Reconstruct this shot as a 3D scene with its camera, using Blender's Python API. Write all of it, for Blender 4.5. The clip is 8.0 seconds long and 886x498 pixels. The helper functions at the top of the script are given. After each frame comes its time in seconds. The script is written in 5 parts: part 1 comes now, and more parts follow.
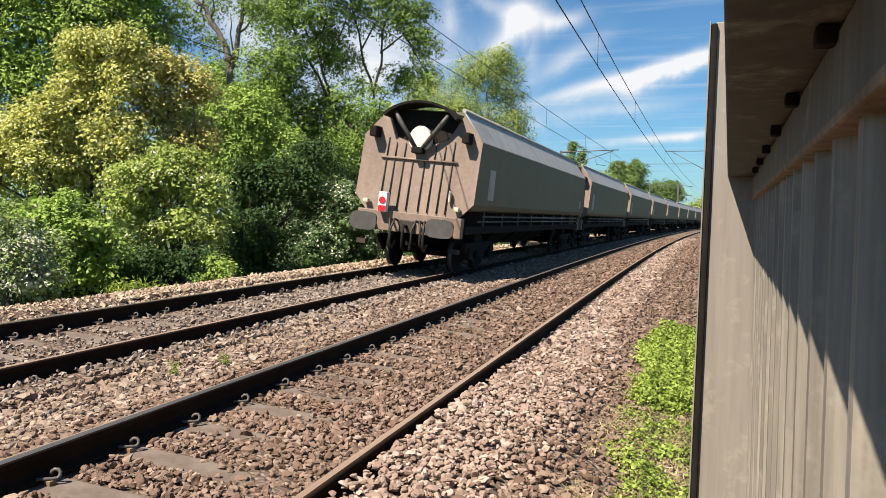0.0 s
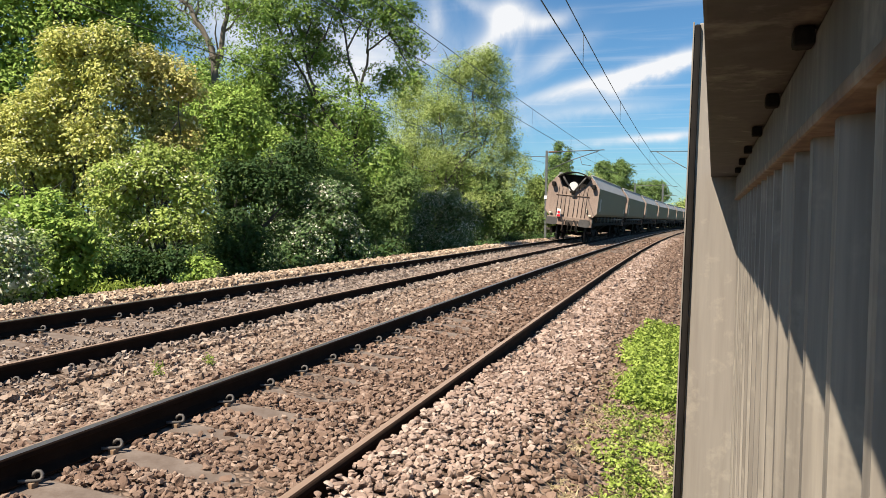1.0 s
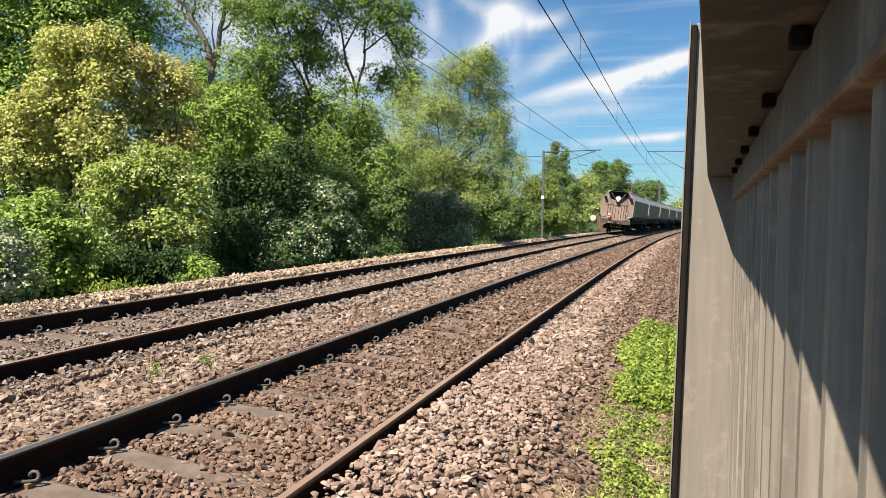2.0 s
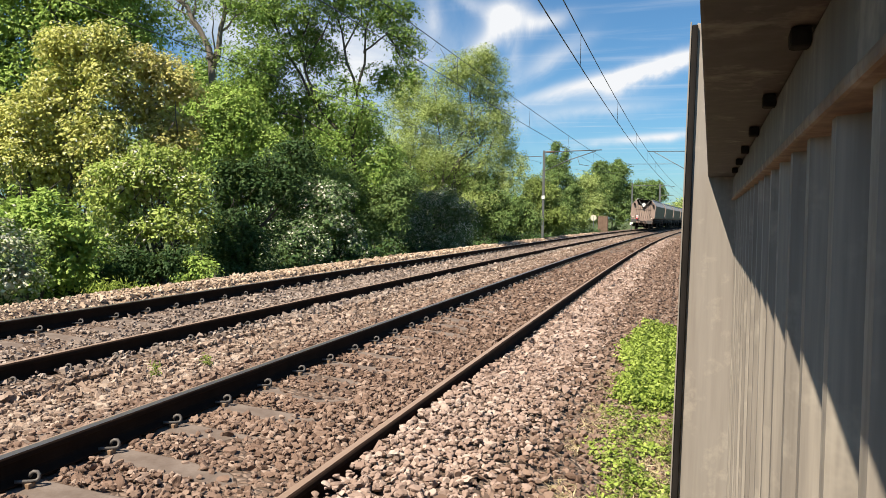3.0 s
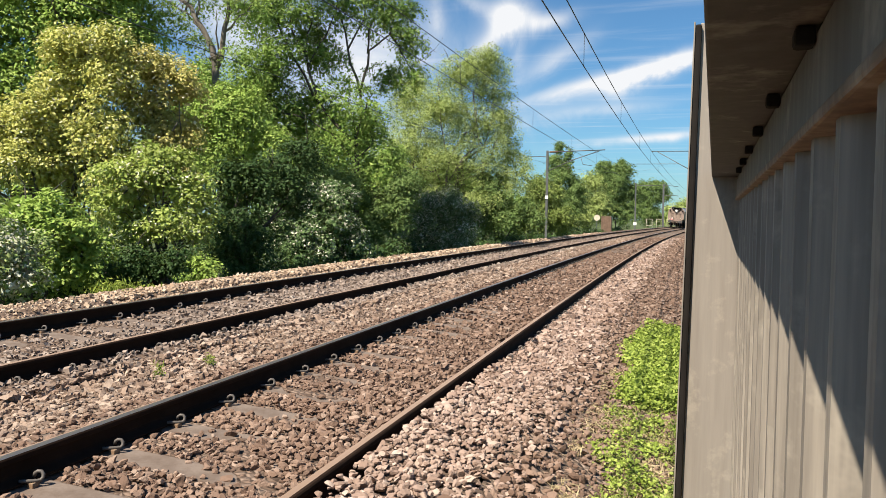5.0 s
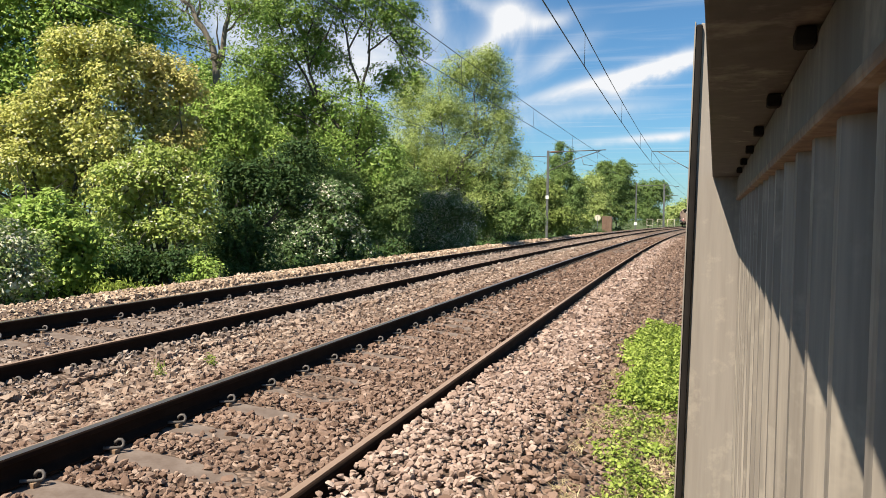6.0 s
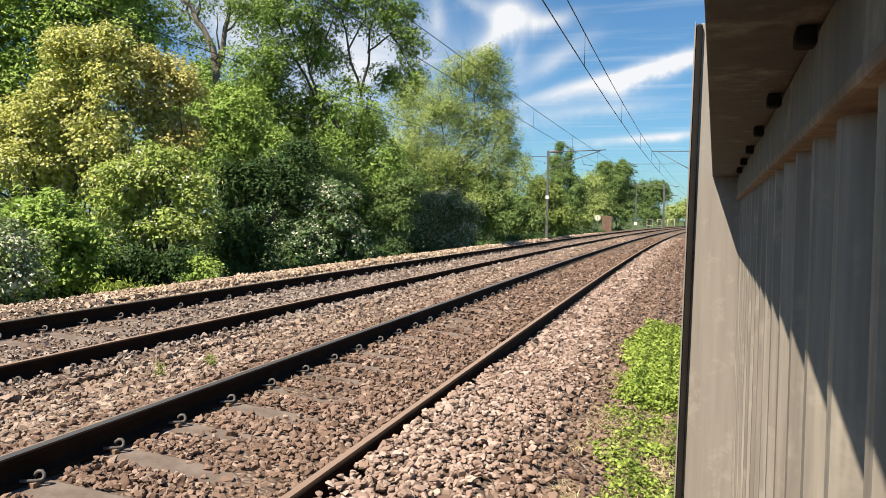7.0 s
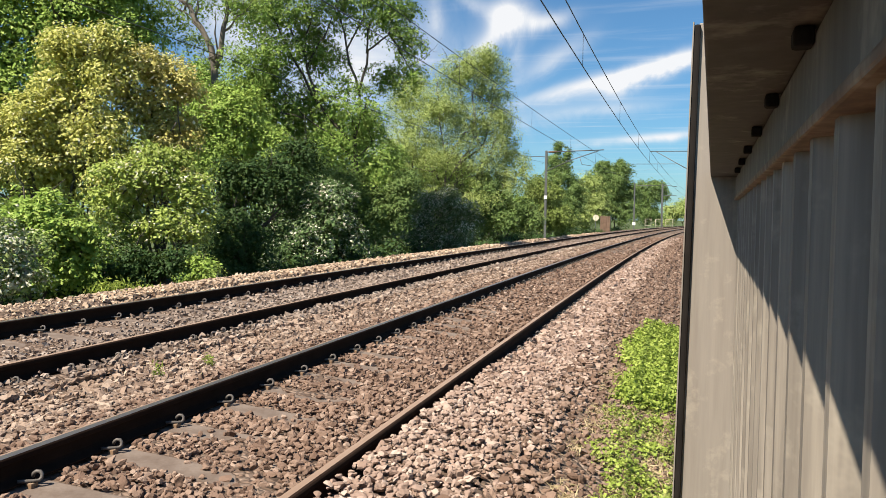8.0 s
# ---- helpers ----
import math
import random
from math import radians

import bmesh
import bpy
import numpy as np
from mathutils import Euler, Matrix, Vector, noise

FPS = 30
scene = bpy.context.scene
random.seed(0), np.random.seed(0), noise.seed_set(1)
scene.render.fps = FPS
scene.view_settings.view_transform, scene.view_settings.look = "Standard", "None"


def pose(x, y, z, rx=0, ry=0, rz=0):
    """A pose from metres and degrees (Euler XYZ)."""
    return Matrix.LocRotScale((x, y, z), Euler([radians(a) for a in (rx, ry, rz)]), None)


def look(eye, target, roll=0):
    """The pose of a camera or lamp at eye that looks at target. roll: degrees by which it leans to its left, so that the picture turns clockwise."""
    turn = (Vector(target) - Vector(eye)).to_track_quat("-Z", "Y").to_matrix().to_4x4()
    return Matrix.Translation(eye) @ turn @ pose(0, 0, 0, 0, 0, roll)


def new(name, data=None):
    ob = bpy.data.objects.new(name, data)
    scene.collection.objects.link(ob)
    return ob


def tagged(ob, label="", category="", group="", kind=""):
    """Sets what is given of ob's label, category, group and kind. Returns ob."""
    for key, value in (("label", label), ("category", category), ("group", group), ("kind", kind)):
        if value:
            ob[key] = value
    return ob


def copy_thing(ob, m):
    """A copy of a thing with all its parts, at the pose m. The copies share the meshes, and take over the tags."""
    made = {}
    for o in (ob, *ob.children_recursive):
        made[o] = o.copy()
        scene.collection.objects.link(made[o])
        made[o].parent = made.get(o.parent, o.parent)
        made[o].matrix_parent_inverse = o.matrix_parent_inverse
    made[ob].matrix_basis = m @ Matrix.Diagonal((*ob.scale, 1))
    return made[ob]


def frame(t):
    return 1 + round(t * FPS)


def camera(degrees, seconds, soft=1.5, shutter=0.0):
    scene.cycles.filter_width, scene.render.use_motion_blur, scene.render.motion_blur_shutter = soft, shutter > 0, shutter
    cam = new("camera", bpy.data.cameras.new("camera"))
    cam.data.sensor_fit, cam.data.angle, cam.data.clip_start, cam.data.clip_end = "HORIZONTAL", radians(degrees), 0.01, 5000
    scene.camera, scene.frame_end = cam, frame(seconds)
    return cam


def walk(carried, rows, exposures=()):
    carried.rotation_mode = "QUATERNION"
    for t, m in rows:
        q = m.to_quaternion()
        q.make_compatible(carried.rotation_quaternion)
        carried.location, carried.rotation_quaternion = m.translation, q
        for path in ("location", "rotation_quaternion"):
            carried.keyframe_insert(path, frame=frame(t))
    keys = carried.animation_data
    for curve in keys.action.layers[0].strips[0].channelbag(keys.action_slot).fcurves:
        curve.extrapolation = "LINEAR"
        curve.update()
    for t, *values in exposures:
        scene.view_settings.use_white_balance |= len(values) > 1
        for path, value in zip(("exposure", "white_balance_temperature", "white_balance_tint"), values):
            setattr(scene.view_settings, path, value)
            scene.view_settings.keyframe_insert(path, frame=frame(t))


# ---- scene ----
# ---------------------------------------------------------------- camera
EYE = Vector((2.525, 0.0, 1.323))
HEADING, TILT, LEAN = 16.498, -2.398, 0.85


def eye_pose(turn, side):
    a, b = radians(HEADING + turn), radians(TILT)
    eye = EYE + Vector((-side, 0, 0))
    return look(eye, eye + Vector((-math.sin(a) * math.cos(b), math.cos(a) * math.cos(b), math.sin(b))) * 10, LEAN)


cam = camera(59.45, 8.0, soft=0.6, shutter=0.0)
walk(cam, [(t, eye_pose(turn, side)) for t, turn, side in (
    (0.0, 0.918, 0.005), (0.2, 0.640, 0.0035), (0.5, 0.334, 0.002), (0.75, 0.090, 0.001), (1.0, -0.104, 0.0), (1.5, -0.292, 0.0),
    (2.2, -0.325, 0.0), (3.0, -0.292, 0.0), (3.5, -0.238, 0.0), (4.0, -0.167, 0.0), (4.5, -0.104, 0.0), (5.2, -0.03, 0.0),
    (6.0, 0.0, 0.0), (6.5, 0.01, 0.0), (7.0, 0.0, 0.0), (7.5, -0.042, 0.0), (8.0, -0.125, 0.0))])

# ---------------------------------------------------------------- light
SUN_EL, SUN_BACK = radians(54), radians(30)     # height; turn from straight behind the track's line towards the far side
scene.view_settings.exposure = 1.2
to_sun = Vector((-math.sin(SUN_BACK) * math.cos(SUN_EL), -math.cos(SUN_BACK) * math.cos(SUN_EL), math.sin(SUN_EL)))
sun = new("sun", bpy.data.lights.new("sun", "SUN"))
sun.data.energy, sun.data.angle, sun.data.color = 4.9, radians(0.53), (1.0, 0.91, 0.77)
sun.matrix_world = look(to_sun * 50, (0, 0, 0))


def ray_dir(px, py):
    """Direction in the world for a place in the wide view, from the heading above."""
    a, b = radians(HEADING), radians(TILT)
    f = Vector((-math.sin(a) * math.cos(b), math.cos(a) * math.cos(b), math.sin(b)))
    r = Vector((math.cos(a), math.sin(a), 0))
    u = r.cross(f)
    c, s = math.cos(radians(LEAN)), math.sin(radians(LEAN))
    r, u = r * c + u * s, u * c - r * s
    return (f + r * px + u * py).normalized()


def build_world():
    w = bpy.data.worlds.new("sky")
    scene.world = w
    w.use_nodes = True
    nt = w.node_tree
    nt.nodes.clear()
    N, L = nt.nodes.new, nt.links.new
    out, bg, sky = N("ShaderNodeOutputWorld"), N("ShaderNodeBackground"), N("ShaderNodeTexSky")
    sky.sky_type, sky.sun_disc = "NISHITA", False
    sky.sun_elevation, sky.sun_rotation = SUN_EL, math.atan2(to_sun.x, to_sun.y)
    sky.air_density, sky.dust_density, sky.ozone_density = 1.0, 0.4, 2.0
    co = N("ShaderNodeTexCoord")

    def dot(v):
        n = N("ShaderNodeVectorMath")
        n.operation = "DOT_PRODUCT"
        L(co.outputs["Generated"], n.inputs[0])
        n.inputs[1].default_value = v
        return n.outputs["Value"]

    def m(op, a, b=None, c=None):
        n = N("ShaderNodeMath")
        n.operation = op
        for i, v in enumerate((a, b, c)):
            if v is None:
                continue
            if isinstance(v, (int, float)):
                n.inputs[i].default_value = v
            else:
                L(v, n.inputs[i])
        return n.outputs[0]

    # flat sheet of cirrus: the sky's direction laid on a plane high above
    up = m("MAXIMUM", dot((0, 0, 1)), 0.03)
    comb = N("ShaderNodeCombineXYZ")
    L(m("DIVIDE", dot((1, 0, 0)), up), comb.inputs[0])
    L(m("DIVIDE", dot((0, 1, 0)), up), comb.inputs[1])
    mp = N("ShaderNodeMapping")
    mp.inputs["Rotation"].default_value = (0, 0, radians(-38))
    mp.inputs["Scale"].default_value = (0.35, 1.5, 1)
    L(comb.outputs[0], mp.inputs[0])
    ns = N("ShaderNodeTexNoise")
    ns.inputs["Scale"].default_value, ns.inputs["Detail"].default_value = 1.6, 9
    ns.inputs["Roughness"].default_value, ns.inputs["Distortion"].default_value = 0.58, 0.5
    L(mp.outputs[0], ns.inputs[0])
    ramp = N("ShaderNodeMapRange")
    ramp.interpolation_type = "SMOOTHSTEP"
    L(ns.outputs[0], ramp.inputs["Value"])
    ramp.inputs["From Min"].default_value, ramp.inputs["From Max"].default_value = 0.5, 0.82
    total = m("MULTIPLY", ramp.outputs[0], 0.28)
    # the single clouds: middle, half length, half height, lean, strength
    wisp = N("ShaderNodeTexNoise")
    wisp.inputs["Scale"].default_value, wisp.inputs["Detail"].default_value, wisp.inputs["Distortion"].default_value = 9, 8, 0.8
    wisp.inputs["Roughness"].default_value = 0.6
    L(co.outputs["Generated"], wisp.inputs[0])
    for px, py, la, lb, lean, force, curl in ((0.087, 0.298, 0.021, 0.019, 50, 3.2, 0.5), (0.060, 0.265, 0.036, 0.010, 48, 1.1, 1.6), (0.045, 0.312, 0.040, 0.010, -25, 0.7, 1.6),
                                              (0.128, 0.296, 0.034, 0.010, 10, 0.8, 1.6), (0.093, 0.262, 0.010, 0.028, 4, 0.7, 1.4), (0.030, 0.258, 0.050, 0.022, 18, 0.35, 1.4),
                                              (0.143, 0.250, 0.045, 0.012, 30, 0.45, 1.6), (0.195, 0.213, 0.080, 0.009, 13, 1.3, 1.6), (0.270, 0.232, 0.070, 0.010, 15, 1.2, 1.6),
                                              (0.330, 0.250, 0.050, 0.009, 12, 1.1, 1.6), (0.242, 0.212, 0.030, 0.012, 20, 0.8, 1.6), (0.200, 0.178, 0.070, 0.007, 6, 0.5, 1.6),
                                              (0.268, 0.142, 0.075, 0.0055, 5, 1.5, 1.2), (0.150, 0.175, 0.080, 0.020, 8, 0.3, 1.6), (-0.008, 0.305, 0.010, 0.030, 10, 0.45, 1.2),
                                              (-0.12, 0.25, 0.10, 0.06, 20, 0.9, 1.2), (-0.27, 0.30, 0.09, 0.05, 10, 0.8, 1.2), (-0.2, 0.14, 0.16, 0.05, 5, 0.9, 1.2)):
        c = ray_dir(px, py)
        right = c.cross(Vector((0, 0, 1))).normalized()
        upv = right.cross(c)
        a = radians(lean)
        ax, bx = right * math.cos(a) + upv * math.sin(a), upv * math.cos(a) - right * math.sin(a)
        front = m("MAXIMUM", dot(c), 0.01)
        u = m("DIVIDE", m("DIVIDE", dot(ax), front), la)
        v = m("DIVIDE", m("DIVIDE", dot(bx), front), lb)
        warp = m("MULTIPLY_ADD", wisp.outputs[0], 2 * curl, -curl)
        v = m("ADD", v, warp)
        g = m("EXPONENT", m("MULTIPLY", m("ADD", m("MULTIPLY", u, u), m("MULTIPLY", v, v)), -1))
        g = m("MULTIPLY", g, m("GREATER_THAN", dot(c), 0.2))
        g = m("MULTIPLY", g, m("MULTIPLY_ADD", wisp.outputs[0], 2.6, -0.62))
        total = m("MULTIPLY_ADD", g, force, total)
    cover = m("MINIMUM", m("MAXIMUM", total, 0), 0.97)
    tint = N("ShaderNodeMix")
    tint.data_type = "RGBA"
    L(cover, tint.inputs["Factor"])
    deep = N("ShaderNodeMix")
    deep.data_type, deep.blend_type = "RGBA", "MULTIPLY"
    deep.inputs["Factor"].default_value = 1
    L(sky.outputs[0], deep.inputs["A"])
    deep.inputs["B"].default_value = (0.62, 0.99, 1.22, 1)
    L(deep.outputs["Result"], tint.inputs["A"])
    tint.inputs["B"].default_value = (9.5, 9.6, 9.8, 1)
    L(tint.outputs["Result"], bg.inputs[0])
    bg.inputs[1].default_value = 0.043
    L(bg.outputs[0], out.inputs[0])


build_world()


# ---------------------------------------------------------------- materials
class Mat:
    """A node material built up step by step."""

    def __init__(self, name, rough=0.8, metal=0.0, spec=0.5):
        self.mat = bpy.data.materials.new(name)
        self.mat.use_nodes = True
        self.nt = self.mat.node_tree
        self.b = self.nt.nodes["Principled BSDF"]
        self.b.inputs["Roughness"].default_value = rough
        self.b.inputs["Metallic"].default_value = metal
        self.b.inputs["Specular IOR Level"].default_value = spec
        self.co = self.nt.nodes.new("ShaderNodeTexCoord").outputs["Object"]

    def n(self, kind, **kw):
        node = self.nt.nodes.new("ShaderNode" + kind)
        for k, v in kw.items():
            node.inputs[k.replace("_", " ")].default_value = v
        return node

    def link(self, a, b):
        self.nt.links.new(a, b)

    def noise(self, scale, detail=4, rough=0.55, stretch=None, world=False):
        node = self.n("TexNoise", Scale=scale, Detail=detail, Roughness=rough)
        src = self.co
        if world:
            src = self.n("NewGeometry").outputs["Position"]
        if stretch:
            mp = self.n("Mapping", Scale=stretch)
            self.link(src, mp.inputs[0])
            src = mp.outputs[0]
        self.link(src, node.inputs["Vector"])
        return node.outputs[0]

    def ramp(self, fac, stops):
        node = self.n("ValToRGB")
        el = node.color_ramp.elements
        while len(el) < len(stops):
            el.new(0.5)
        for e, (p, c) in zip(el, stops):
            e.position, e.color = p, (*c, 1)
        self.link(fac, node.inputs[0])
        return node.outputs[0]

    def mix(self, fac, a, b, mode="MIX"):
        node = self.n("Mix")
        node.data_type, node.blend_type = "RGBA", mode
        for s, v in (("Factor", fac), ("A", a), ("B", b)):
            if isinstance(v, tuple):
                node.inputs[s].default_value = (*v, 1)
            elif isinstance(v, (int, float)):
                node.inputs[s].default_value = v
            else:
                self.link(v, node.inputs[s])
        return node.outputs["Result"]

    def island(self):
        return self.n("NewGeometry").outputs["Random Per Island"]

    def each(self):
        return self.n("ObjectInfo").outputs["Random"]

    def color(self, c):
        self.link(c, self.b.inputs["Base Color"])
        return self

    def bump(self, h, strength=0.4, dist=0.01):
        node = self.n("Bump", Strength=strength, Distance=dist)
        self.link(h, node.inputs["Height"])
        self.link(node.outputs[0], self.b.inputs["Normal"])
        return self


def stone_mat(name, stops, soil):
    m = Mat(name, 0.9, 0, 0.25)
    base = m.ramp(m.island(), stops)
    base = m.mix(m.noise(60, 3), base, m.mix(0.5, base, soil), "MIX")
    base = m.mix(m.ramp(m.noise(0.7, 3, 0.5, None, True), [(0.35, (0, 0, 0)), (0.65, (1, 1, 1))]), base, m.mix(0.35, base, soil))
    m.color(base).bump(m.mix(0.4, m.noise(55, 5, 0.65), m.noise(160, 3)), 0.8, 0.008)
    return m.mat


BALLAST = stone_mat("brown_ballast", [(0, (0.10, 0.064, 0.047)), (0.3, (0.165, 0.108, 0.08)), (0.6, (0.22, 0.15, 0.113)), (0.9, (0.285, 0.203, 0.157)), (1, (0.4, 0.31, 0.25))], (0.135, 0.08, 0.053))
SHOULDER = stone_mat("pale_ballast", [(0, (0.18, 0.125, 0.098)), (0.35, (0.268, 0.192, 0.154)), (0.7, (0.35, 0.262, 0.214)), (1, (0.48, 0.385, 0.325))], (0.23, 0.15, 0.11))
SIX_FOOT = stone_mat("grey_brown_ballast", [(0, (0.15, 0.103, 0.078)), (0.35, (0.24, 0.172, 0.133)), (0.7, (0.32, 0.24, 0.188)), (1, (0.48, 0.385, 0.31))], (0.19, 0.127, 0.088))
FAR_TRACK = stone_mat("dusty_grey_ballast", [(0, (0.14, 0.105, 0.084)), (0.35, (0.22, 0.17, 0.138)), (0.7, (0.285, 0.225, 0.185)), (1, (0.4, 0.33, 0.28))], (0.2, 0.15, 0.12))
FAR_SHOULDER = stone_mat("tan_ballast", [(0, (0.24, 0.17, 0.115)), (0.35, (0.37, 0.275, 0.195)), (0.7, (0.47, 0.36, 0.265)), (1, (0.6, 0.49, 0.385))], (0.3, 0.21, 0.14))


def bed_mat(name, a, b, c):
    m = Mat(name, 0.95, 0, 0.2)
    v = m.n("TexVoronoi", Scale=17.0, Randomness=1.0)
    m.link(m.co, v.inputs["Vector"])
    e = m.n("TexVoronoi", Scale=17.0)
    e.feature = "DISTANCE_TO_EDGE"
    m.link(m.co, e.inputs["Vector"])
    sep = m.n("SeparateColor")
    m.link(v.outputs["Color"], sep.inputs[0])
    col = m.ramp(sep.outputs[0], [(0, a), (0.5, b), (1, c)])
    col = m.mix(m.ramp(e.outputs[0], [(0, (0, 0, 0)), (0.12, (1, 1, 1))]), m.mix(0.75, col, (0.05, 0.035, 0.025)), col)
    col = m.mix(m.noise(1.1, 4), col, m.mix(0.4, col, a))
    m.color(col).bump(e.outputs[0], 1.0, 0.05)
    return m.mat


BED = bed_mat("ballast_bed", (0.09, 0.06, 0.043), (0.165, 0.113, 0.084), (0.25, 0.185, 0.145))


CESS = bed_mat("stony_cess", (0.10, 0.07, 0.05), (0.19, 0.135, 0.1), (0.27, 0.205, 0.165))


def field_mat():
    m = Mat("rough_grass_ground", 0.95, 0, 0.2)
    col = m.ramp(m.noise(0.6, 8, 0.65), [(0.25, (0.05, 0.045, 0.025)), (0.5, (0.06, 0.085, 0.03)), (0.75, (0.1, 0.12, 0.045))])
    m.color(col).bump(m.noise(12, 6, 0.7), 0.8, 0.05)
    return m.mat


FIELD = field_mat()


def plain(name, c, rough=0.6, metal=0.0, vary=0.25, scale=8.0, dark=None, bump=0.15, stretch=None, spec=0.4):
    m = Mat(name, rough, metal, spec)
    d = dark or tuple(x * (1 - vary) for x in c)
    col = m.ramp(m.noise(scale, 6, 0.62, stretch), [(0.3, d), (0.62, c)])
    col = m.mix(m.ramp(m.noise(scale * 9, 3), [(0.35, (0, 0, 0)), (0.7, (1, 1, 1))]), col, m.mix(0.3, col, d))
    m.color(col).bump(m.noise(scale * 12, 3), bump, 0.004)
    return m.mat


# rust darkened to near black for the rail's shaded side
RAIL_SIDE = plain("rusty_shaded_rail_side", (0.026, 0.015, 0.010), 0.95, 0.0, 0.4, 5, None, 0.3, None, 0.08)
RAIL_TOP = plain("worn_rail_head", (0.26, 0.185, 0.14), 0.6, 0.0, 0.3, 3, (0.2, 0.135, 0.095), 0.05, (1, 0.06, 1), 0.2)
RAIL_SHINE = plain("polished_running_band", (0.26, 0.24, 0.225), 0.38, 0.8, 0.25, 3, (0.2, 0.17, 0.15), 0.03, (1, 0.05, 1))
CONCRETE = plain("dusty_concrete", (0.165, 0.128, 0.104), 0.92, 0, 0.35, 5, (0.09, 0.062, 0.046), 0.4)
CLIP = plain("galvanised_clip", (0.125, 0.11, 0.098), 0.6, 0.2, 0.4, 30)
# near-black steel with the shade of recesses and undersides in its colour
DARK_STEEL = plain("shaded_black_steel", (0.018, 0.015, 0.013), 0.9, 0.0, 0.4, 4, None, 0.15, None, 0.12)
GALV = plain("galvanised_mast", (0.13, 0.135, 0.13), 0.55, 0.3, 0.25, 3)
WIRE = plain("weathered_wire", (0.05, 0.055, 0.06), 0.6, 0.4, 0.2, 3)
WHITE = plain("white_paint", (0.75, 0.74, 0.70), 0.5, 0, 0.15, 4)
# white that carries the sunlight on the hopper's slope
SUNLIT_WHITE = plain("sunlit_patch_white", (0.6, 0.58, 0.55), 0.6, 0, 0.25, 4)
RUSTY = plain("rusty_brown_panel", (0.2, 0.125, 0.085), 0.85, 0, 0.4, 2)
SIGN = plain("faded_sign_face", (0.6, 0.53, 0.4), 0.6, 0, 0.2, 3)
RED = plain("red_lens", (0.75, 0.02, 0.03), 0.25, 0, 0.1, 10)


def wagon_mat(name, clean, dust, amount, low, high):
    """Painted steel with rust-coloured dust that runs down in streaks."""
    m = Mat(name, 0.62, 0.0, 0.4)
    streak = m.noise(1.6, 6, 0.65, (1.0, 1.0, 0.14))
    fine = m.noise(14, 5, 0.7)
    f = m.mix(0.35, streak, fine)
    fac = m.ramp(f, [(low, (0, 0, 0)), (high, (amount,) * 3)])
    col = m.mix(fac, clean, dust)
    col = m.mix(m.ramp(m.noise(3.0, 5, 0.6, (1, 1, 0.3)), [(0.42, (0, 0, 0)), (0.75, (1, 1, 1))]), col, m.mix(0.45, col, (0.10, 0.07, 0.05)))
    m.color(col).bump(m.noise(5, 4), 0.12, 0.01)
    return m.mat


W_END = wagon_mat("dusty_end_paint", (0.145, 0.1, 0.076), (0.275, 0.197, 0.155), 0.95, 0.36, 0.64)
W_SIDE = wagon_mat("dirty_green_paint", (0.088, 0.09, 0.05), (0.175, 0.135, 0.085), 0.5, 0.4, 0.75)
W_ROOF = wagon_mat("pale_grey_top_panel", (0.34, 0.34, 0.34), (0.36, 0.31, 0.27), 0.6, 0.4, 0.7)
# frame browns darkened for the wagon's shaded side
W_FRAME = wagon_mat("shaded_brown_underframe", (0.016, 0.012, 0.010), (0.04, 0.028, 0.021), 0.6, 0.42, 0.75)
W_BUFFER = plain("greasy_buffer_steel", (0.085, 0.078, 0.072), 0.55, 0.1, 0.35, 6)


def steel_wall_mat(name, a, b, c):
    m = Mat(name, 0.7, 0.0, 0.4)
    streak = m.mix(0.55, m.noise(9, 6, 0.65, (1, 1, 0.07)), m.noise(28, 4, 0.6, (1, 1, 0.05)))
    col = m.ramp(streak, [(0.34, a), (0.5, b), (0.64, c)])
    col = m.mix(m.ramp(m.noise(6, 5, 0.7), [(0.55, (0, 0, 0)), (0.72, (1, 1, 1))]), col, m.mix(0.4, col, (0.42, 0.37, 0.29)))
    m.color(col).bump(m.noise(40, 4), 0.1, 0.002)
    return m.mat


WALL = steel_wall_mat("weathered_grey_steel", (0.118, 0.1, 0.08), (0.188, 0.161, 0.131), (0.295, 0.255, 0.205))
POST = steel_wall_mat("dull_grey_post", (0.185, 0.156, 0.13), (0.222, 0.193, 0.163), (0.25, 0.218, 0.184))
# brown steel taken nearly black: the shade under the flange is in the colour
LEDGE = steel_wall_mat("shaded_brown_stained_steel", (0.03, 0.02, 0.015), (0.046, 0.033, 0.025), (0.068, 0.052, 0.04))


# darker copy of the wall's steel, for the shade beneath the flange
CAP = steel_wall_mat("shaded_weathered_steel", (0.075, 0.062, 0.052), (0.11, 0.094, 0.08), (0.16, 0.138, 0.116))
# rust, with the orange of a sun glint mixed into the same colour
RUST_GLINT_STEEL = steel_wall_mat("rust_and_glint_steel", (0.09, 0.052, 0.03), (0.17, 0.1, 0.055), (0.25, 0.175, 0.115))


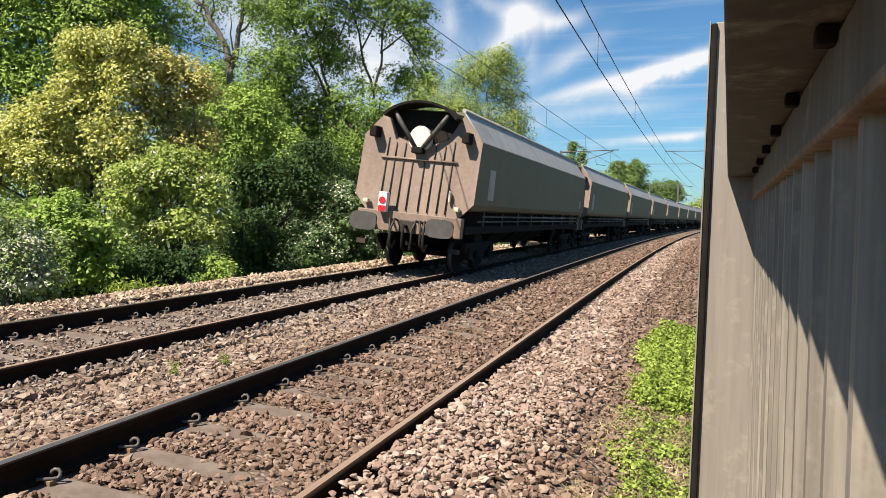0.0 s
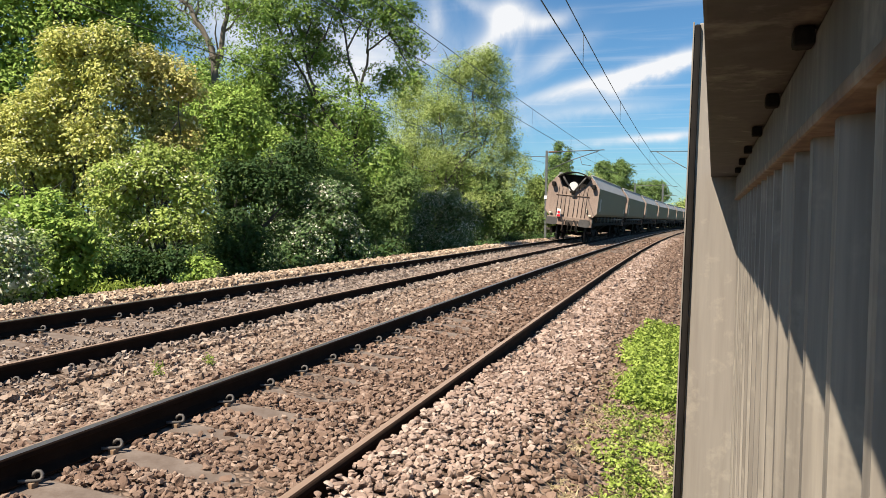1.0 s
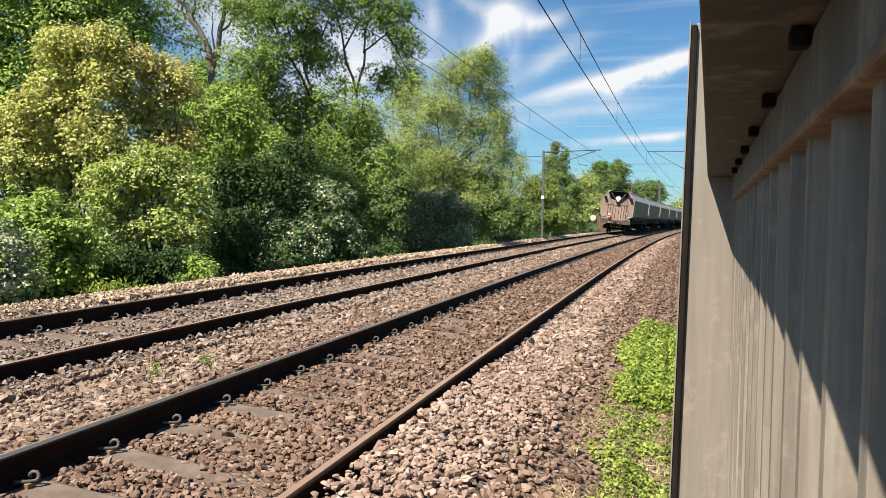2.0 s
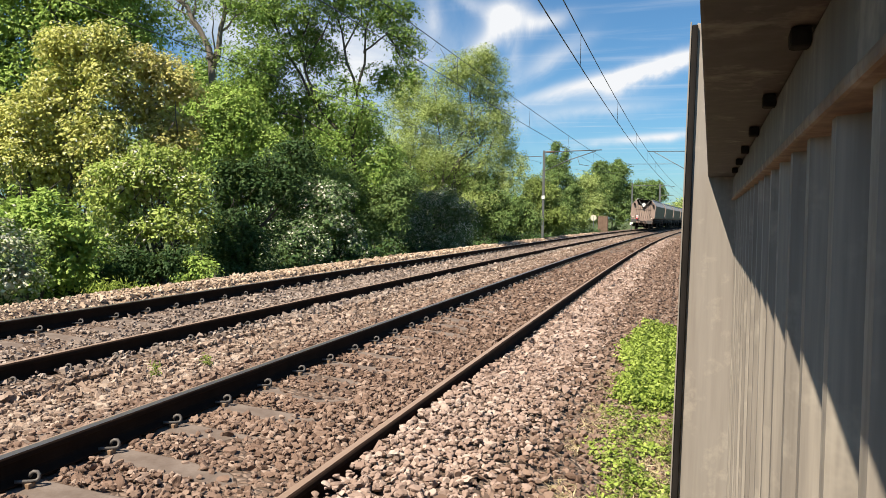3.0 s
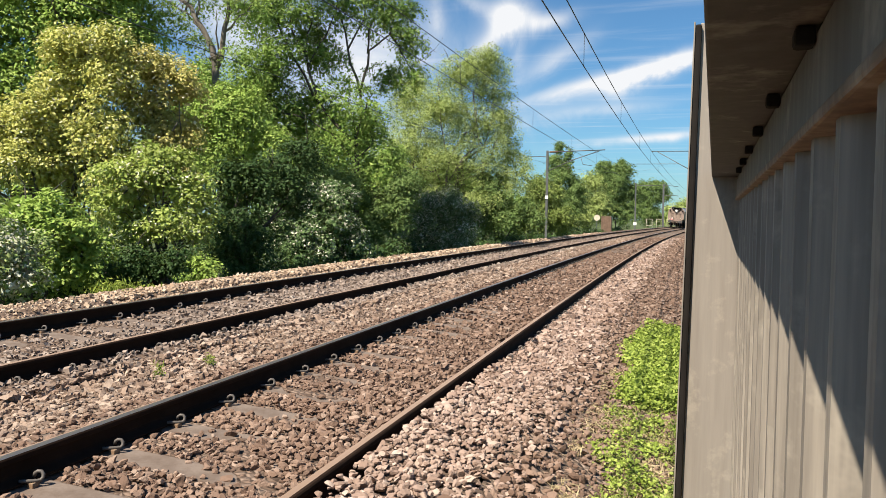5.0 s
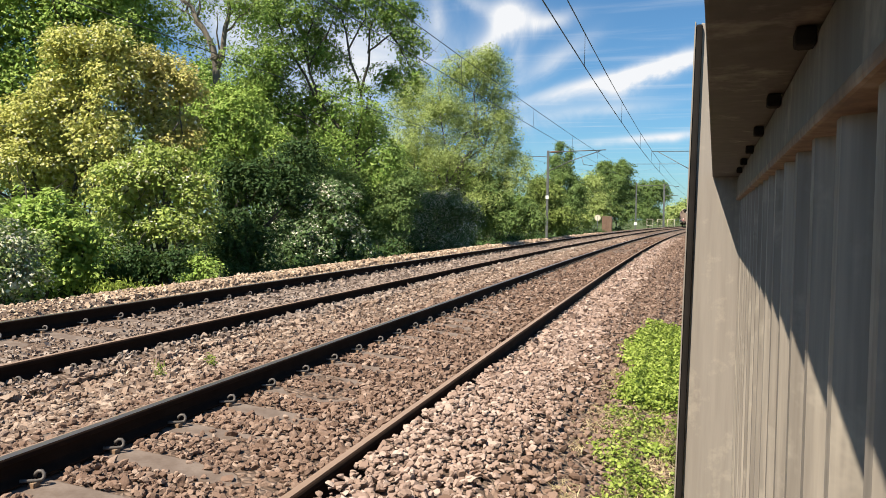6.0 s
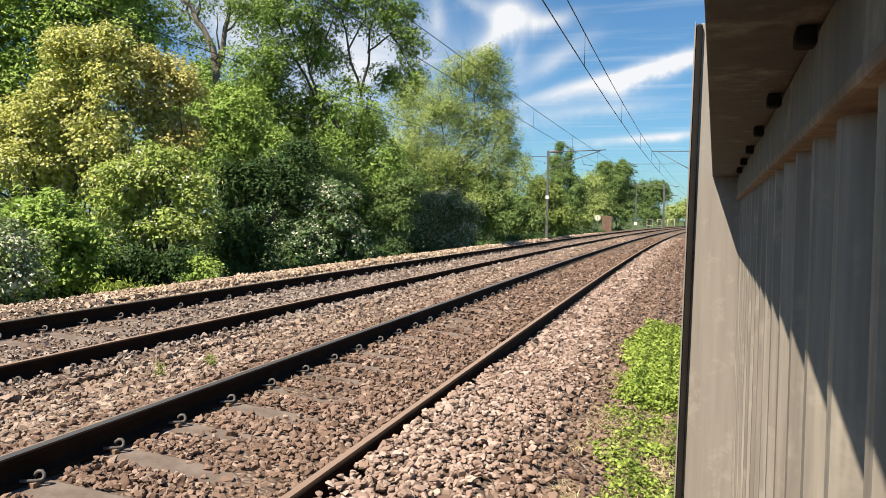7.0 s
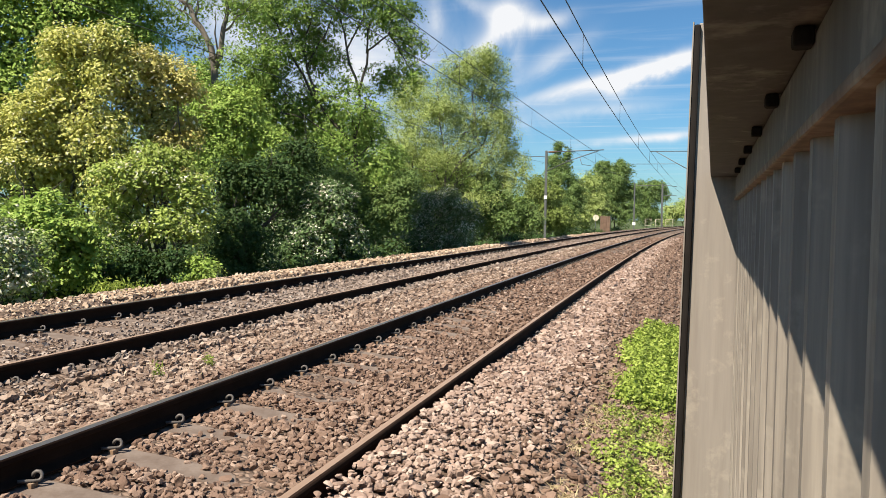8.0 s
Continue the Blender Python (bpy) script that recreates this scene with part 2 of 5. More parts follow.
def leaf_mat(name, stops, trans=0.3, blossom=None):
    m = Mat(name, 0.6, 0, 0.16)
    col = m.ramp(m.island(), stops)
    big = m.ramp(m.noise(0.55, 3, 0.5), [(0.32, (0, 0, 0)), (0.68, (1, 1, 1))])
    col = m.mix(big, m.mix(0.35, col, stops[0][1]), col)
    if blossom:
        pick = m.n("Math")
        pick.operation = "GREATER_THAN"
        src = m.n("Math")
        src.operation = "FRACT"
        mul = m.n("Math")
        mul.operation = "MULTIPLY"
        mul.inputs[1].default_value = 71.3
        m.link(m.island(), mul.inputs[0])
        m.link(mul.outputs[0], src.inputs[0])
        m.link(src.outputs[0], pick.inputs[0])
        pick.inputs[1].default_value = 1 - blossom
        patch = m.ramp(m.noise(1.7, 3), [(0.42, (0, 0, 0)), (0.6, (1, 1, 1))])
        col = m.mix(m.mix(1.0, pick.outputs[0], patch, "MULTIPLY"), col, (0.74, 0.69, 0.56))
    m.color(col)
    tr = m.n("BsdfTranslucent")
    m.link(m.mix(0.5, col, (0.29, 0.37, 0.09)), tr.inputs["Color"])
    sh = m.n("MixShader")
    sh.inputs[0].default_value = trans
    m.link(m.b.outputs[0], sh.inputs[1])
    m.link(tr.outputs[0], sh.inputs[2])
    m.link(sh.outputs[0], m.nt.nodes["Material Output"].inputs["Surface"])
    return m.mat


LEAF_MID = leaf_mat("mid_green_leaves", [(0, (0.12, 0.206, 0.037)), (0.5, (0.205, 0.312, 0.062)), (1, (0.34, 0.424, 0.112))], 0.20)
# dark greens that hold the shade of the hedge's hollows
LEAF_SHADED = leaf_mat("shaded_dark_green_leaves", [(0, (0.023, 0.05, 0.014)), (0.5, (0.038, 0.076, 0.02)), (1, (0.069, 0.115, 0.035))], 0.12)
LEAF_FRESH = leaf_mat("fresh_green_leaves", [(0, (0.169, 0.261, 0.043)), (0.5, (0.265, 0.37, 0.073)), (1, (0.413, 0.499, 0.134))], 0.20)
LEAF_LIME = leaf_mat("yellow_green_leaves", [(0, (0.189, 0.251, 0.043)), (0.5, (0.312, 0.384, 0.079)), (1, (0.467, 0.512, 0.171))], 0.18, 0.1)
LEAF_LIME_PLAIN = leaf_mat("light_green_leaves", [(0, (0.12, 0.165, 0.035)), (0.5, (0.19, 0.245, 0.06)), (1, (0.28, 0.33, 0.11))], 0.2)
LEAF_FAR = leaf_mat("dull_green_leaves", [(0, (0.085, 0.14, 0.04)), (0.5, (0.14, 0.21, 0.06)), (1, (0.22, 0.29, 0.1))], 0.2)
LEAF_OLIVE = leaf_mat("olive_leaves", [(0, (0.332, 0.337, 0.075)), (0.5, (0.486, 0.481, 0.131)), (1, (0.679, 0.626, 0.237))], 0.20, 0.1)
LEAF_AMBER = leaf_mat("amber_tinged_leaves", [(0, (0.312, 0.3, 0.072)), (0.5, (0.48, 0.432, 0.132)), (1, (0.66, 0.54, 0.228))], 0.20, 0.08)
LEAF_PALE = leaf_mat("pale_willow_leaves", [(0, (0.207, 0.265, 0.069)), (0.5, (0.31, 0.374, 0.115)), (1, (0.425, 0.483, 0.19))], 0.22)
LEAF_BLOSSOM = leaf_mat("blossoming_hawthorn_leaves", [(0, (0.051, 0.096, 0.031)), (0.5, (0.09, 0.147, 0.051)), (1, (0.166, 0.231, 0.09))], 0.12, 0.3)
LEAF_GREY = leaf_mat("grey_green_hawthorn_leaves", [(0, (0.085, 0.125, 0.05)), (0.5, (0.145, 0.19, 0.08)), (1, (0.23, 0.275, 0.135))], 0.18, 0.42)
LEAF_WHITE = leaf_mat("white_blossom_sprays", [(0, (0.10, 0.16, 0.04)), (0.5, (0.19, 0.26, 0.08)), (1, (0.32, 0.37, 0.13))], 0.2, 0.62)
LEAF_WEED = leaf_mat("bright_weed_leaves", [(0, (0.15, 0.2, 0.028)), (0.5, (0.255, 0.33, 0.055)), (1, (0.42, 0.48, 0.12))], 0.25)
LEAF_WEED_DULL = leaf_mat("dull_weed_leaves", [(0, (0.13, 0.155, 0.035)), (0.5, (0.22, 0.25, 0.06)), (1, (0.36, 0.37, 0.13))], 0.2)
STRAW = leaf_mat("dry_grass", [(0, (0.25, 0.19, 0.1)), (1, (0.48, 0.39, 0.24))], 0.1)
BARK = plain("grey_bark", (0.18, 0.152, 0.125), 0.9, 0, 0.5, 3, None, 0.6, (1, 1, 0.25))
BARK_DARK = plain("dark_bark", (0.10, 0.085, 0.065), 0.9, 0, 0.5, 3, None, 0.6, (1, 1, 0.25))


# ---------------------------------------------------------------- mesh helpers
def mesh_of(name, verts, faces, mats, index=None, smooth=False):
    me = bpy.data.meshes.new(name)
    me.from_pydata([tuple(v) for v in verts], [], faces)
    for m in mats if isinstance(mats, (list, tuple)) else [mats]:
        me.materials.append(m)
    if index is not None:
        me.polygons.foreach_set("material_index", index)
    if smooth:
        me.polygons.foreach_set("use_smooth", [True] * len(me.polygons))
    me.update()
    return me


def quick_mesh(name, verts, faces, mat, smooth=False):
    """Many triangles or quads from numpy arrays."""
    me = bpy.data.meshes.new(name)
    k = faces.shape[1]
    me.vertices.add(len(verts))
    me.vertices.foreach_set("co", np.ascontiguousarray(verts, dtype=np.float32).ravel())
    me.loops.add(faces.size)
    me.loops.foreach_set("vertex_index", np.ascontiguousarray(faces, dtype=np.int32).ravel())
    me.polygons.add(len(faces))
    me.polygons.foreach_set("loop_start", np.arange(0, faces.size, k, dtype=np.int32))
    me.polygons.foreach_set("loop_total", np.full(len(faces), k, dtype=np.int32))
    me.polygons.foreach_set("use_smooth", np.full(len(faces), smooth, dtype=bool))
    me.materials.append(mat)
    me.update(calc_edges=True)
    return me


def part(name, bm, material, parent, label=""):
    me = bpy.data.meshes.new(name)
    bm.to_mesh(me)
    bm.free()
    me.materials.append(material)
    ob = new(name, me)
    ob.parent = parent
    if label:
        ob["label"] = label
    return ob


def box(bm, x0, x1, y0, y1, z0, z1, bevel=0.0):
    geo = bmesh.ops.create_cube(bm, size=1)["verts"]
    for v in geo:
        v.co = Vector(((x0 + x1) / 2 + v.co.x * (x1 - x0), (y0 + y1) / 2 + v.co.y * (y1 - y0), (z0 + z1) / 2 + v.co.z * (z1 - z0)))
    if bevel:
        bmesh.ops.bevel(bm, geom=list({e for v in geo for e in v.link_edges}), offset=bevel, segments=2, affect="EDGES", profile=0.6)
    return bm


def boxed(*a, **k):
    return box(bmesh.new(), *a, **k)


def tube(bm, pts, radius, sides=8, cap=True):
    """A round bar along points; radius is one number or one for each point."""
    pts = [Vector(p) for p in pts]
    rs = [radius] * len(pts) if isinstance(radius, (int, float)) else radius
    rings = []
    side = None
    for i, p in enumerate(pts):
        d = (pts[min(i + 1, len(pts) - 1)] - pts[max(i - 1, 0)]).normalized()
        if side is None:
            side = d.cross(Vector((0, 0, 1)) if abs(d.z) < 0.9 else Vector((1, 0, 0))).normalized()
        side = (side - d * side.dot(d)).normalized()
        o = d.cross(side)
        rings.append([bm.verts.new(p + (side * math.cos(2 * math.pi * j / sides) + o * math.sin(2 * math.pi * j / sides)) * rs[i]) for j in range(sides)])
    for a, b in zip(rings, rings[1:]):
        for j in range(sides):
            f = bm.faces.new((a[j], a[(j + 1) % sides], b[(j + 1) % sides], b[j]))
            f.smooth = True
    if cap:
        bm.faces.new(rings[0][::-1])
        bm.faces.new(rings[-1])
    return bm


def tubed(*a, **k):
    return tube(bmesh.new(), *a, **k)


def prism(profile, y0, y1, shift=None):
    """A closed outline in x and z, drawn out along y. shift(x, z) moves the near end along y."""
    bm = bmesh.new()
    near = [bm.verts.new((x, y0 + (shift(x, z) if shift else 0), z)) for x, z in profile]
    far = [bm.verts.new((x, y1 - (shift(x, z) if shift else 0), z)) for x, z in profile]
    n = len(profile)
    bm.faces.new(near)
    bm.faces.new(far[::-1])
    for i in range(n):
        bm.faces.new((near[i], far[i], far[(i + 1) % n], near[(i + 1) % n]))
    bmesh.ops.recalc_face_normals(bm, faces=bm.faces)
    return bm


def empty(name, m=None):
    ob = new(name)
    ob.empty_display_size = 0.2
    if m is not None:
        ob.matrix_basis = m
    return ob


# ---------------------------------------------------------------- the line: curve, cant, levels
CURVE, EASE, CREST = 0.000728, -2.78e-6, -1.14e-5
SPACING, CANT_NEAR, CANT_FAR, RISE_FAR = 3.509, radians(4.16), radians(3.85), 0.095


def centre(s):
    return CURVE * s * s / 2 + EASE * s ** 3 / 6, CURVE * s + EASE * s * s / 2, CREST * s * s / 2


def on_line(s, o, z):
    x, t, dz = centre(s)
    n = math.sqrt(1 + t * t)
    return Vector((x + o / n, s - o * t / n, z + dz))


def rail_plane(o):
    """Height of the plane through the rail tops at the offset o."""
    near = -o * math.tan(CANT_NEAR)
    far = RISE_FAR - (o + SPACING) * math.tan(CANT_FAR)
    k = min(1, max(0, (-o - 1.1) / 1.3))
    return near * (1 - k) + far * k


def heap(o, s, inner=True):
    """Ballast thrown up against the rails: over the sleepers' inner ends, and high outside the near rail where the walkway is."""
    h = 0.0
    for c in (o, o + SPACING):
        if inner and 0.0 < c < 0.70:
            h += 0.028 * min(1, c / 0.25) * (min(1, max(0, (s - 3.7) / 0.8)) if c == o else 1)
    if 0.83 < o + SPACING < 1.3:
        h += 0.04
    if 0.84 < o < 1.75:
        h += 0.118 * min(1, max(0, (8.6 - s) / 2.5)) * min(1, (1.75 - o) / 0.5) + 0.02
    return h


def ground_z(o):
    """Height of ballast and ground across the line."""
    if o < -5.05:
        a = rail_plane(-5.05) - 0.13
        if o > -5.75:
            return a + 0.03 * math.sin((o + 5.05) / -0.7 * math.pi)
        return max(a - (-5.75 - o) * 0.62, -1.25) if o > -9 else -1.25
    if o > 1.35:
        a = rail_plane(1.35) - 0.165
        if o < 1.75:
            return a + 0.02 * math.sin((o - 1.35) / 0.4 * math.pi)
        return max(a - (o - 1.75) * 0.28, -0.46)
    if -2.25 < o < -1.25:
        return rail_plane(o) - 0.165 - 0.03 * math.sin((o + 2.25) * math.pi)
    return rail_plane(o) - 0.178


def strip(name, o_list, s_list, mat, lift=0.0, rough=0.0):
    verts, faces = [], []
    for s in s_list:
        for o in o_list:
            p = on_line(s, o, ground_z(o) + heap(o, s, False) * 0.8 + lift)
            p.z += rough * noise.noise((p.x * 1.3, p.y * 1.3, 0))
            verts.append(p)
    k = len(o_list)
    for i in range(len(s_list) - 1):
        for j in range(k - 1):
            faces.append((i * k + j, i * k + j + 1, (i + 1) * k + j + 1, (i + 1) * k + j))
    return tagged(new(name, mesh_of(name, verts, faces, mat, smooth=True)), kind="structure")


S_STEPS = [-14 + i * 1.0 for i in range(0, 16)] + [2 + 0.25 * i for i in range(0, 40)] + [12 + i * 1.0 for i in range(0, 54)] + [66 + 4 * i for i in range(0, 90)]


def lay_ground():
    far = [-3000, -900, -300, -120, -60, -30, -18, -12, -9.5, -9]
    span = [-9 + 0.25 * i for i in range(1, 60)]
    outer = [6.5, 9, 15, 30, 80, 300, 900, 3000]
    ss = [-600, -200, -60, -25] + S_STEPS + [500, 800, 1500, 3000]
    verts, faces = [], []
    os_ = far + [o for o in span if o < 5.8] + outer
    for s in ss:
        for o in os_:
            base = on_line(min(max(s, -30), 430), 0, 0)
            x = base.x + o
            g = ground_z(o) - 0.02 if -9 < o < 6 else (-1.27 if o < 0 else -0.48)
            verts.append((x, s, g + (0.1 * noise.noise((x * 0.3, s * 0.3, 3)) if o < -8 else 0) + base.z))
    k = len(os_)
    for i in range(len(ss) - 1):
        for j in range(k - 1):
            faces.append((i * k + j, i * k + j + 1, (i + 1) * k + j + 1, (i + 1) * k + j))
    tagged(new("ground", mesh_of("ground", verts, faces, FIELD, smooth=True)), "rough dark earth and grass beside the railway", "ground", kind="structure")
    strip("ballast_bed", [-5.9 + 0.1 * i for i in range(0, 75)], S_STEPS, BED, 0.0, 0.02)
    tagged(bpy.data.objects["ballast_bed"], "brown crushed stone ballast bed under two tracks", "ballast")
    strip("cess", [1.52 + 0.12 * i for i in range(0, 34)], S_STEPS, CESS, 0.0, 0.006)
    tagged(bpy.data.objects["cess"], "brown stony earth path beside the ballast", "path")


lay_ground()

# rail: foot with web, and head
RAIL_FOOT = [(-0.07, -0.159), (0.07, -0.159), (0.07, -0.148), (0.018, -0.128), (0.009, -0.115), (0.009, -0.040), (-0.009, -0.040), (-0.009, -0.115), (-0.018, -0.128), (-0.07, -0.148)]
RAIL_HEAD = [(0.03, -0.042), (0.036, -0.034), (0.036, -0.010), (0.029, -0.002), (0.014, 0.0), (-0.014, 0.0), (-0.029, -0.002), (-0.036, -0.010), (-0.036, -0.034), (-0.03, -0.042)]


def track_point(s, track, o, z):
    cant, rise = (CANT_FAR, RISE_FAR) if track else (CANT_NEAR, 0.0)
    c, n = math.cos(cant), math.sin(cant)
    return on_line(s, o * c + z * n - track * SPACING, -o * n + z * c + rise)


def lay_rail(track, side):
    ss = [-14 + 0.75 * i for i in range(0, 60)] + [31 + 2.5 * i for i in range(0, 160)]
    root = tagged(empty("rail"), "rusty steel rail with a worn shiny head" if not track else "rusty steel rail of the second track", "rail", "rails")
    # left rails: the tan far corner paints in sunlight on that edge
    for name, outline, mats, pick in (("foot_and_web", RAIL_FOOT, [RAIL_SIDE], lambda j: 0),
                                      # near-side head faces take the shade colour, so the lit top looks narrower
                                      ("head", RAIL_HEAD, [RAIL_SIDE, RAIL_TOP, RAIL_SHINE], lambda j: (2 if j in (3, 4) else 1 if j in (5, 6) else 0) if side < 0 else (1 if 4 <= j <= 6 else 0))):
        verts, faces, idx = [], [], []
        k = len(outline)
        for s in ss:
            verts += [track_point(s, track, side * 0.7525 + a, b) for a, b in outline]
        for i in range(len(ss) - 1):
            for j in range(k):
                faces.append((i * k + j, (i + 1) * k + j, (i + 1) * k + (j + 1) % k, i * k + (j + 1) % k))
                idx.append(pick(j))
        faces += [tuple(range(k)), tuple(range((len(ss) - 1) * k, len(ss) * k))[::-1]]
        idx += [0, 0]
        ob = new(name, mesh_of(name, verts, faces, mats, idx))
        ob.parent = root


for track in (0, 1):
    for side in (-1, 1):
        lay_rail(track, side)


def sleeper_mesh():
    bm = bmesh.new()
    box(bm, -1.25, 1.25, -0.125, 0.125, -0.30, -0.172, 0.018)
    for v in bm.verts:
        if abs(v.co.x) < 0.45 and v.co.z > -0.25:
            v.co.z -= 0.02
    me = bpy.data.meshes.new("sleeper")
    bm.to_mesh(me)
    bm.free()
    me.materials.append(CONCRETE)
    return me


def clip_mesh(fine):
    """A bent spring-steel bar: a thick leg across its rusty shoulder, and a loop that rises at its end and curls back;
    turned to fit the camera's view.
    """
    path = [(0.104, -0.066, -0.136), (0.108, -0.030, -0.137), (0.110, 0.010, -0.139), (0.110, 0.036, -0.138), (0.107, 0.048, -0.126), (0.102, 0.049, -0.108),
            (0.094, 0.040, -0.096), (0.085, 0.024, -0.096), (0.078, 0.012, -0.108), (0.072, 0.008, -0.128)]
    # turned about the upright so that the leg lies level in the camera's view
    a = radians(40)
    path = [(0.1 + (x - 0.1) * math.cos(a) + y * math.sin(a), y * math.cos(a) - (x - 0.1) * math.sin(a), z) for x, y, z in path]
    me = bpy.data.meshes.new("clip")
    bm = tubed(path if fine else path[::2] + [path[-1]], 0.0098, 7 if fine else 4)
    bars = len(bm.faces)
    box(bm, 0.086, 0.126, -0.026, 0.022, -0.182, -0.145, 0.005 if fine else 0)
    bm.faces.ensure_lookup_table()
    for f in bm.faces[bars:]:
        f.material_index = 1
    bm.to_mesh(me)
    bm.free()
    me.materials.append(CLIP)
    me.materials.append(RUST_GLINT_STEEL)
    return me


def lay_sleepers():
    body, fine, coarse = sleeper_mesh(), clip_mesh(True), clip_mesh(False)
    pitch = 0.61473
    far_v = []
    for track, first in ((0, 3.2427 - 6 * pitch), (1, 6.9237 - 8 * pitch)):
        for i in range(150):
            s = first + i * pitch
            a, b = track_point(s, track, -1, 0), track_point(s, track, 1, 0)
            x = (b - a).normalized()
            z = x.cross(track_point(s + 0.1, track, 0, 0) - track_point(s - 0.1, track, 0, 0)).normalized()
            m = Matrix((x, z.cross(x), z)).transposed().to_4x4()
            m.translation = (a + b) / 2
            ob = new("sleeper", body)
            ob.matrix_basis = m
            tagged(ob, "concrete sleeper sunk in ballast with spring rail clips", "sleeper", "sleepers")
            for r in (-0.7525, 0.7525):
                for sgn in (1, -1):
                    c = new("clip", fine if i < 45 else coarse)
                    c.parent = ob
                    c.matrix_basis = pose(r, 0, 0, 0, 0, 0 if sgn > 0 else 180)
        for i in range(150, 420):
            far_v.append((track, first + i * pitch))
    verts, faces = [], []
    unit = [(-1.25, -.125, -.172), (1.25, -.125, -.172), (1.25, .125, -.172), (-1.25, .125, -.172), (-1.25, -.125, -.3), (1.25, -.125, -.3), (1.25, .125, -.3), (-1.25, .125, -.3)]
    quads = [(0, 1, 2, 3), (0, 4, 5, 1), (1, 5, 6, 2), (2, 6, 7, 3), (3, 7, 4, 0)]
    for track, s in far_v:
        k = len(verts)
        verts += [track_point(s + b, track, a, c) for a, b, c in unit]
        faces += [tuple(k + q for q in f) for f in quads]
        for r in (-0.64, 0.865, -0.865, 0.64):
            k = len(verts)
            verts += [track_point(s + b * 0.4, track, r + a * 0.03, -0.1 + (c + .172) * 0.6) for a, b, c in unit]
            faces += [tuple(k + q for q in f) for f in quads]
    tagged(new("distant_sleepers", mesh_of("distant_sleepers", verts, faces, CONCRETE)), "distant concrete sleepers along both tracks", "sleepers", kind="stuff")


lay_sleepers()


# ---------------------------------------------------------------- loose stones
def stone_shapes(rng, coarse, fine=False, count=16):
    """Broken stones: a box or a 20-sided ball, its corners shifted and cut off flat."""
    bm = bmesh.new()
    if coarse:
        bmesh.ops.create_cube(bm, size=1.35)
        bmesh.ops.triangulate(bm, faces=bm.faces[:])
    else:
        bmesh.ops.create_icosphere(bm, subdivisions=2 if fine else 1, radius=1)
    base = np.array([v.co[:] for v in bm.verts])
    faces = np.array([[v.index for v in f.verts] for f in bm.faces])
    bm.free()
    shapes = []
    for _ in range(count):
        if fine:
            swell = np.array([noise.noise(Vector(b * 1.3 + _ * 7.7)) + 0.5 * noise.noise(Vector(b * 3.1 + _ * 3.3)) for b in base])
            p = base * (1 + 0.42 * swell[:, None]) + rng.normal(size=base.shape) * 0.035
        else:
            p = base * rng.uniform(0.68, 1.2, (len(base), 1)) + rng.normal(size=base.shape) * (0.16 if coarse else 0.05)
        for _ in range(2 if coarse else 6):
            n = rng.normal(size=3)
            n /= np.linalg.norm(n)
            d = p @ n
            p = p - np.outer(np.maximum(d - rng.uniform(0.38, 0.66), 0), n)
        shapes.append(p * rng.uniform((0.8, 0.65, 0.5), (1.3, 1.0, 0.85)))
    return shapes, faces


def stone_mesh(places, sizes, seed, coarse, fine=False):
    """places: n x 3; each stone is turned and scaled at random."""
    rng = np.random.default_rng(seed)
    shapes, faces = stone_shapes(rng, coarse, fine)
    n = len(places)
    kind = rng.integers(0, len(shapes), n)
    yaw, tip, way = rng.uniform(0, 2 * math.pi, n), rng.normal(size=n) * 0.42, rng.uniform(0, 2 * math.pi, n)
    q = np.stack([np.cos(tip / 2) * np.cos(yaw / 2), np.sin(tip / 2) * np.cos(way + yaw / 2), np.sin(tip / 2) * np.sin(way + yaw / 2), np.cos(tip / 2) * np.sin(yaw / 2)], 1)
    w, x, y, z = q.T
    R = np.stack([1 - 2 * (y * y + z * z), 2 * (x * y - z * w), 2 * (x * z + y * w), 2 * (x * y + z * w), 1 - 2 * (x * x + z * z), 2 * (y * z - x * w),
                  2 * (x * z - y * w), 2 * (y * z + x * w), 1 - 2 * (x * x + y * y)], 1).reshape(n, 3, 3)
    P = np.stack(shapes)[kind] * sizes[:, None, None]
    P = np.einsum("nij,nkj->nki", R, P) + places[:, None, :]
    F = faces[None] + (np.arange(n) * P.shape[1])[:, None, None]
    return P.reshape(-1, 3), F.reshape(-1, 3)


def scatter_stones(name, label, mat, places, sizes, seed):
    near = (np.hypot(places[:, 0] - EYE.x, places[:, 1]) < 6.6) & (places[:, 1] > 1.5)
    close = near & (np.hypot(places[:, 0] - EYE.x, places[:, 1]) < 4.7)
    v0, f0 = stone_mesh(places[near & ~close], sizes[near & ~close], seed, False)
    v1, f1 = stone_mesh(places[~near], sizes[~near], seed + 1, True)
    v2, f2 = stone_mesh(places[close], sizes[close] * 0.92, seed + 2, False, True)
    ob = new(name, quick_mesh(name, np.concatenate([v0, v1, v2]), np.concatenate([f0, f1 + len(v0), f2 + len(v0) + len(v1)]), mat))
    return tagged(ob, label, "ballast stones", kind="stuff")


def stone_field(o0, o1, s0, s1, gap, rng, pile=0.03):
    n = int((o1 - o0) * (s1 - s0) / gap ** 2)
    o, s = rng.uniform(o0, o1, n), rng.uniform(s0, s1, n)
    g = np.array([ground_z(v) for v in np.linspace(o0, o1, 200)])
    z = np.interp(o, np.linspace(o0, o1, 200), g)
    x, t = CURVE * s * s / 2 + EASE * s ** 3 / 6, CURVE * s + EASE * s * s / 2
    z = z + CREST * s * s / 2 + rng.uniform(-0.012, pile, n) + np.array([heap(a, b) for a, b in zip(o, s)])
    return np.stack([x + o, s - o * t, z], 1), o, s


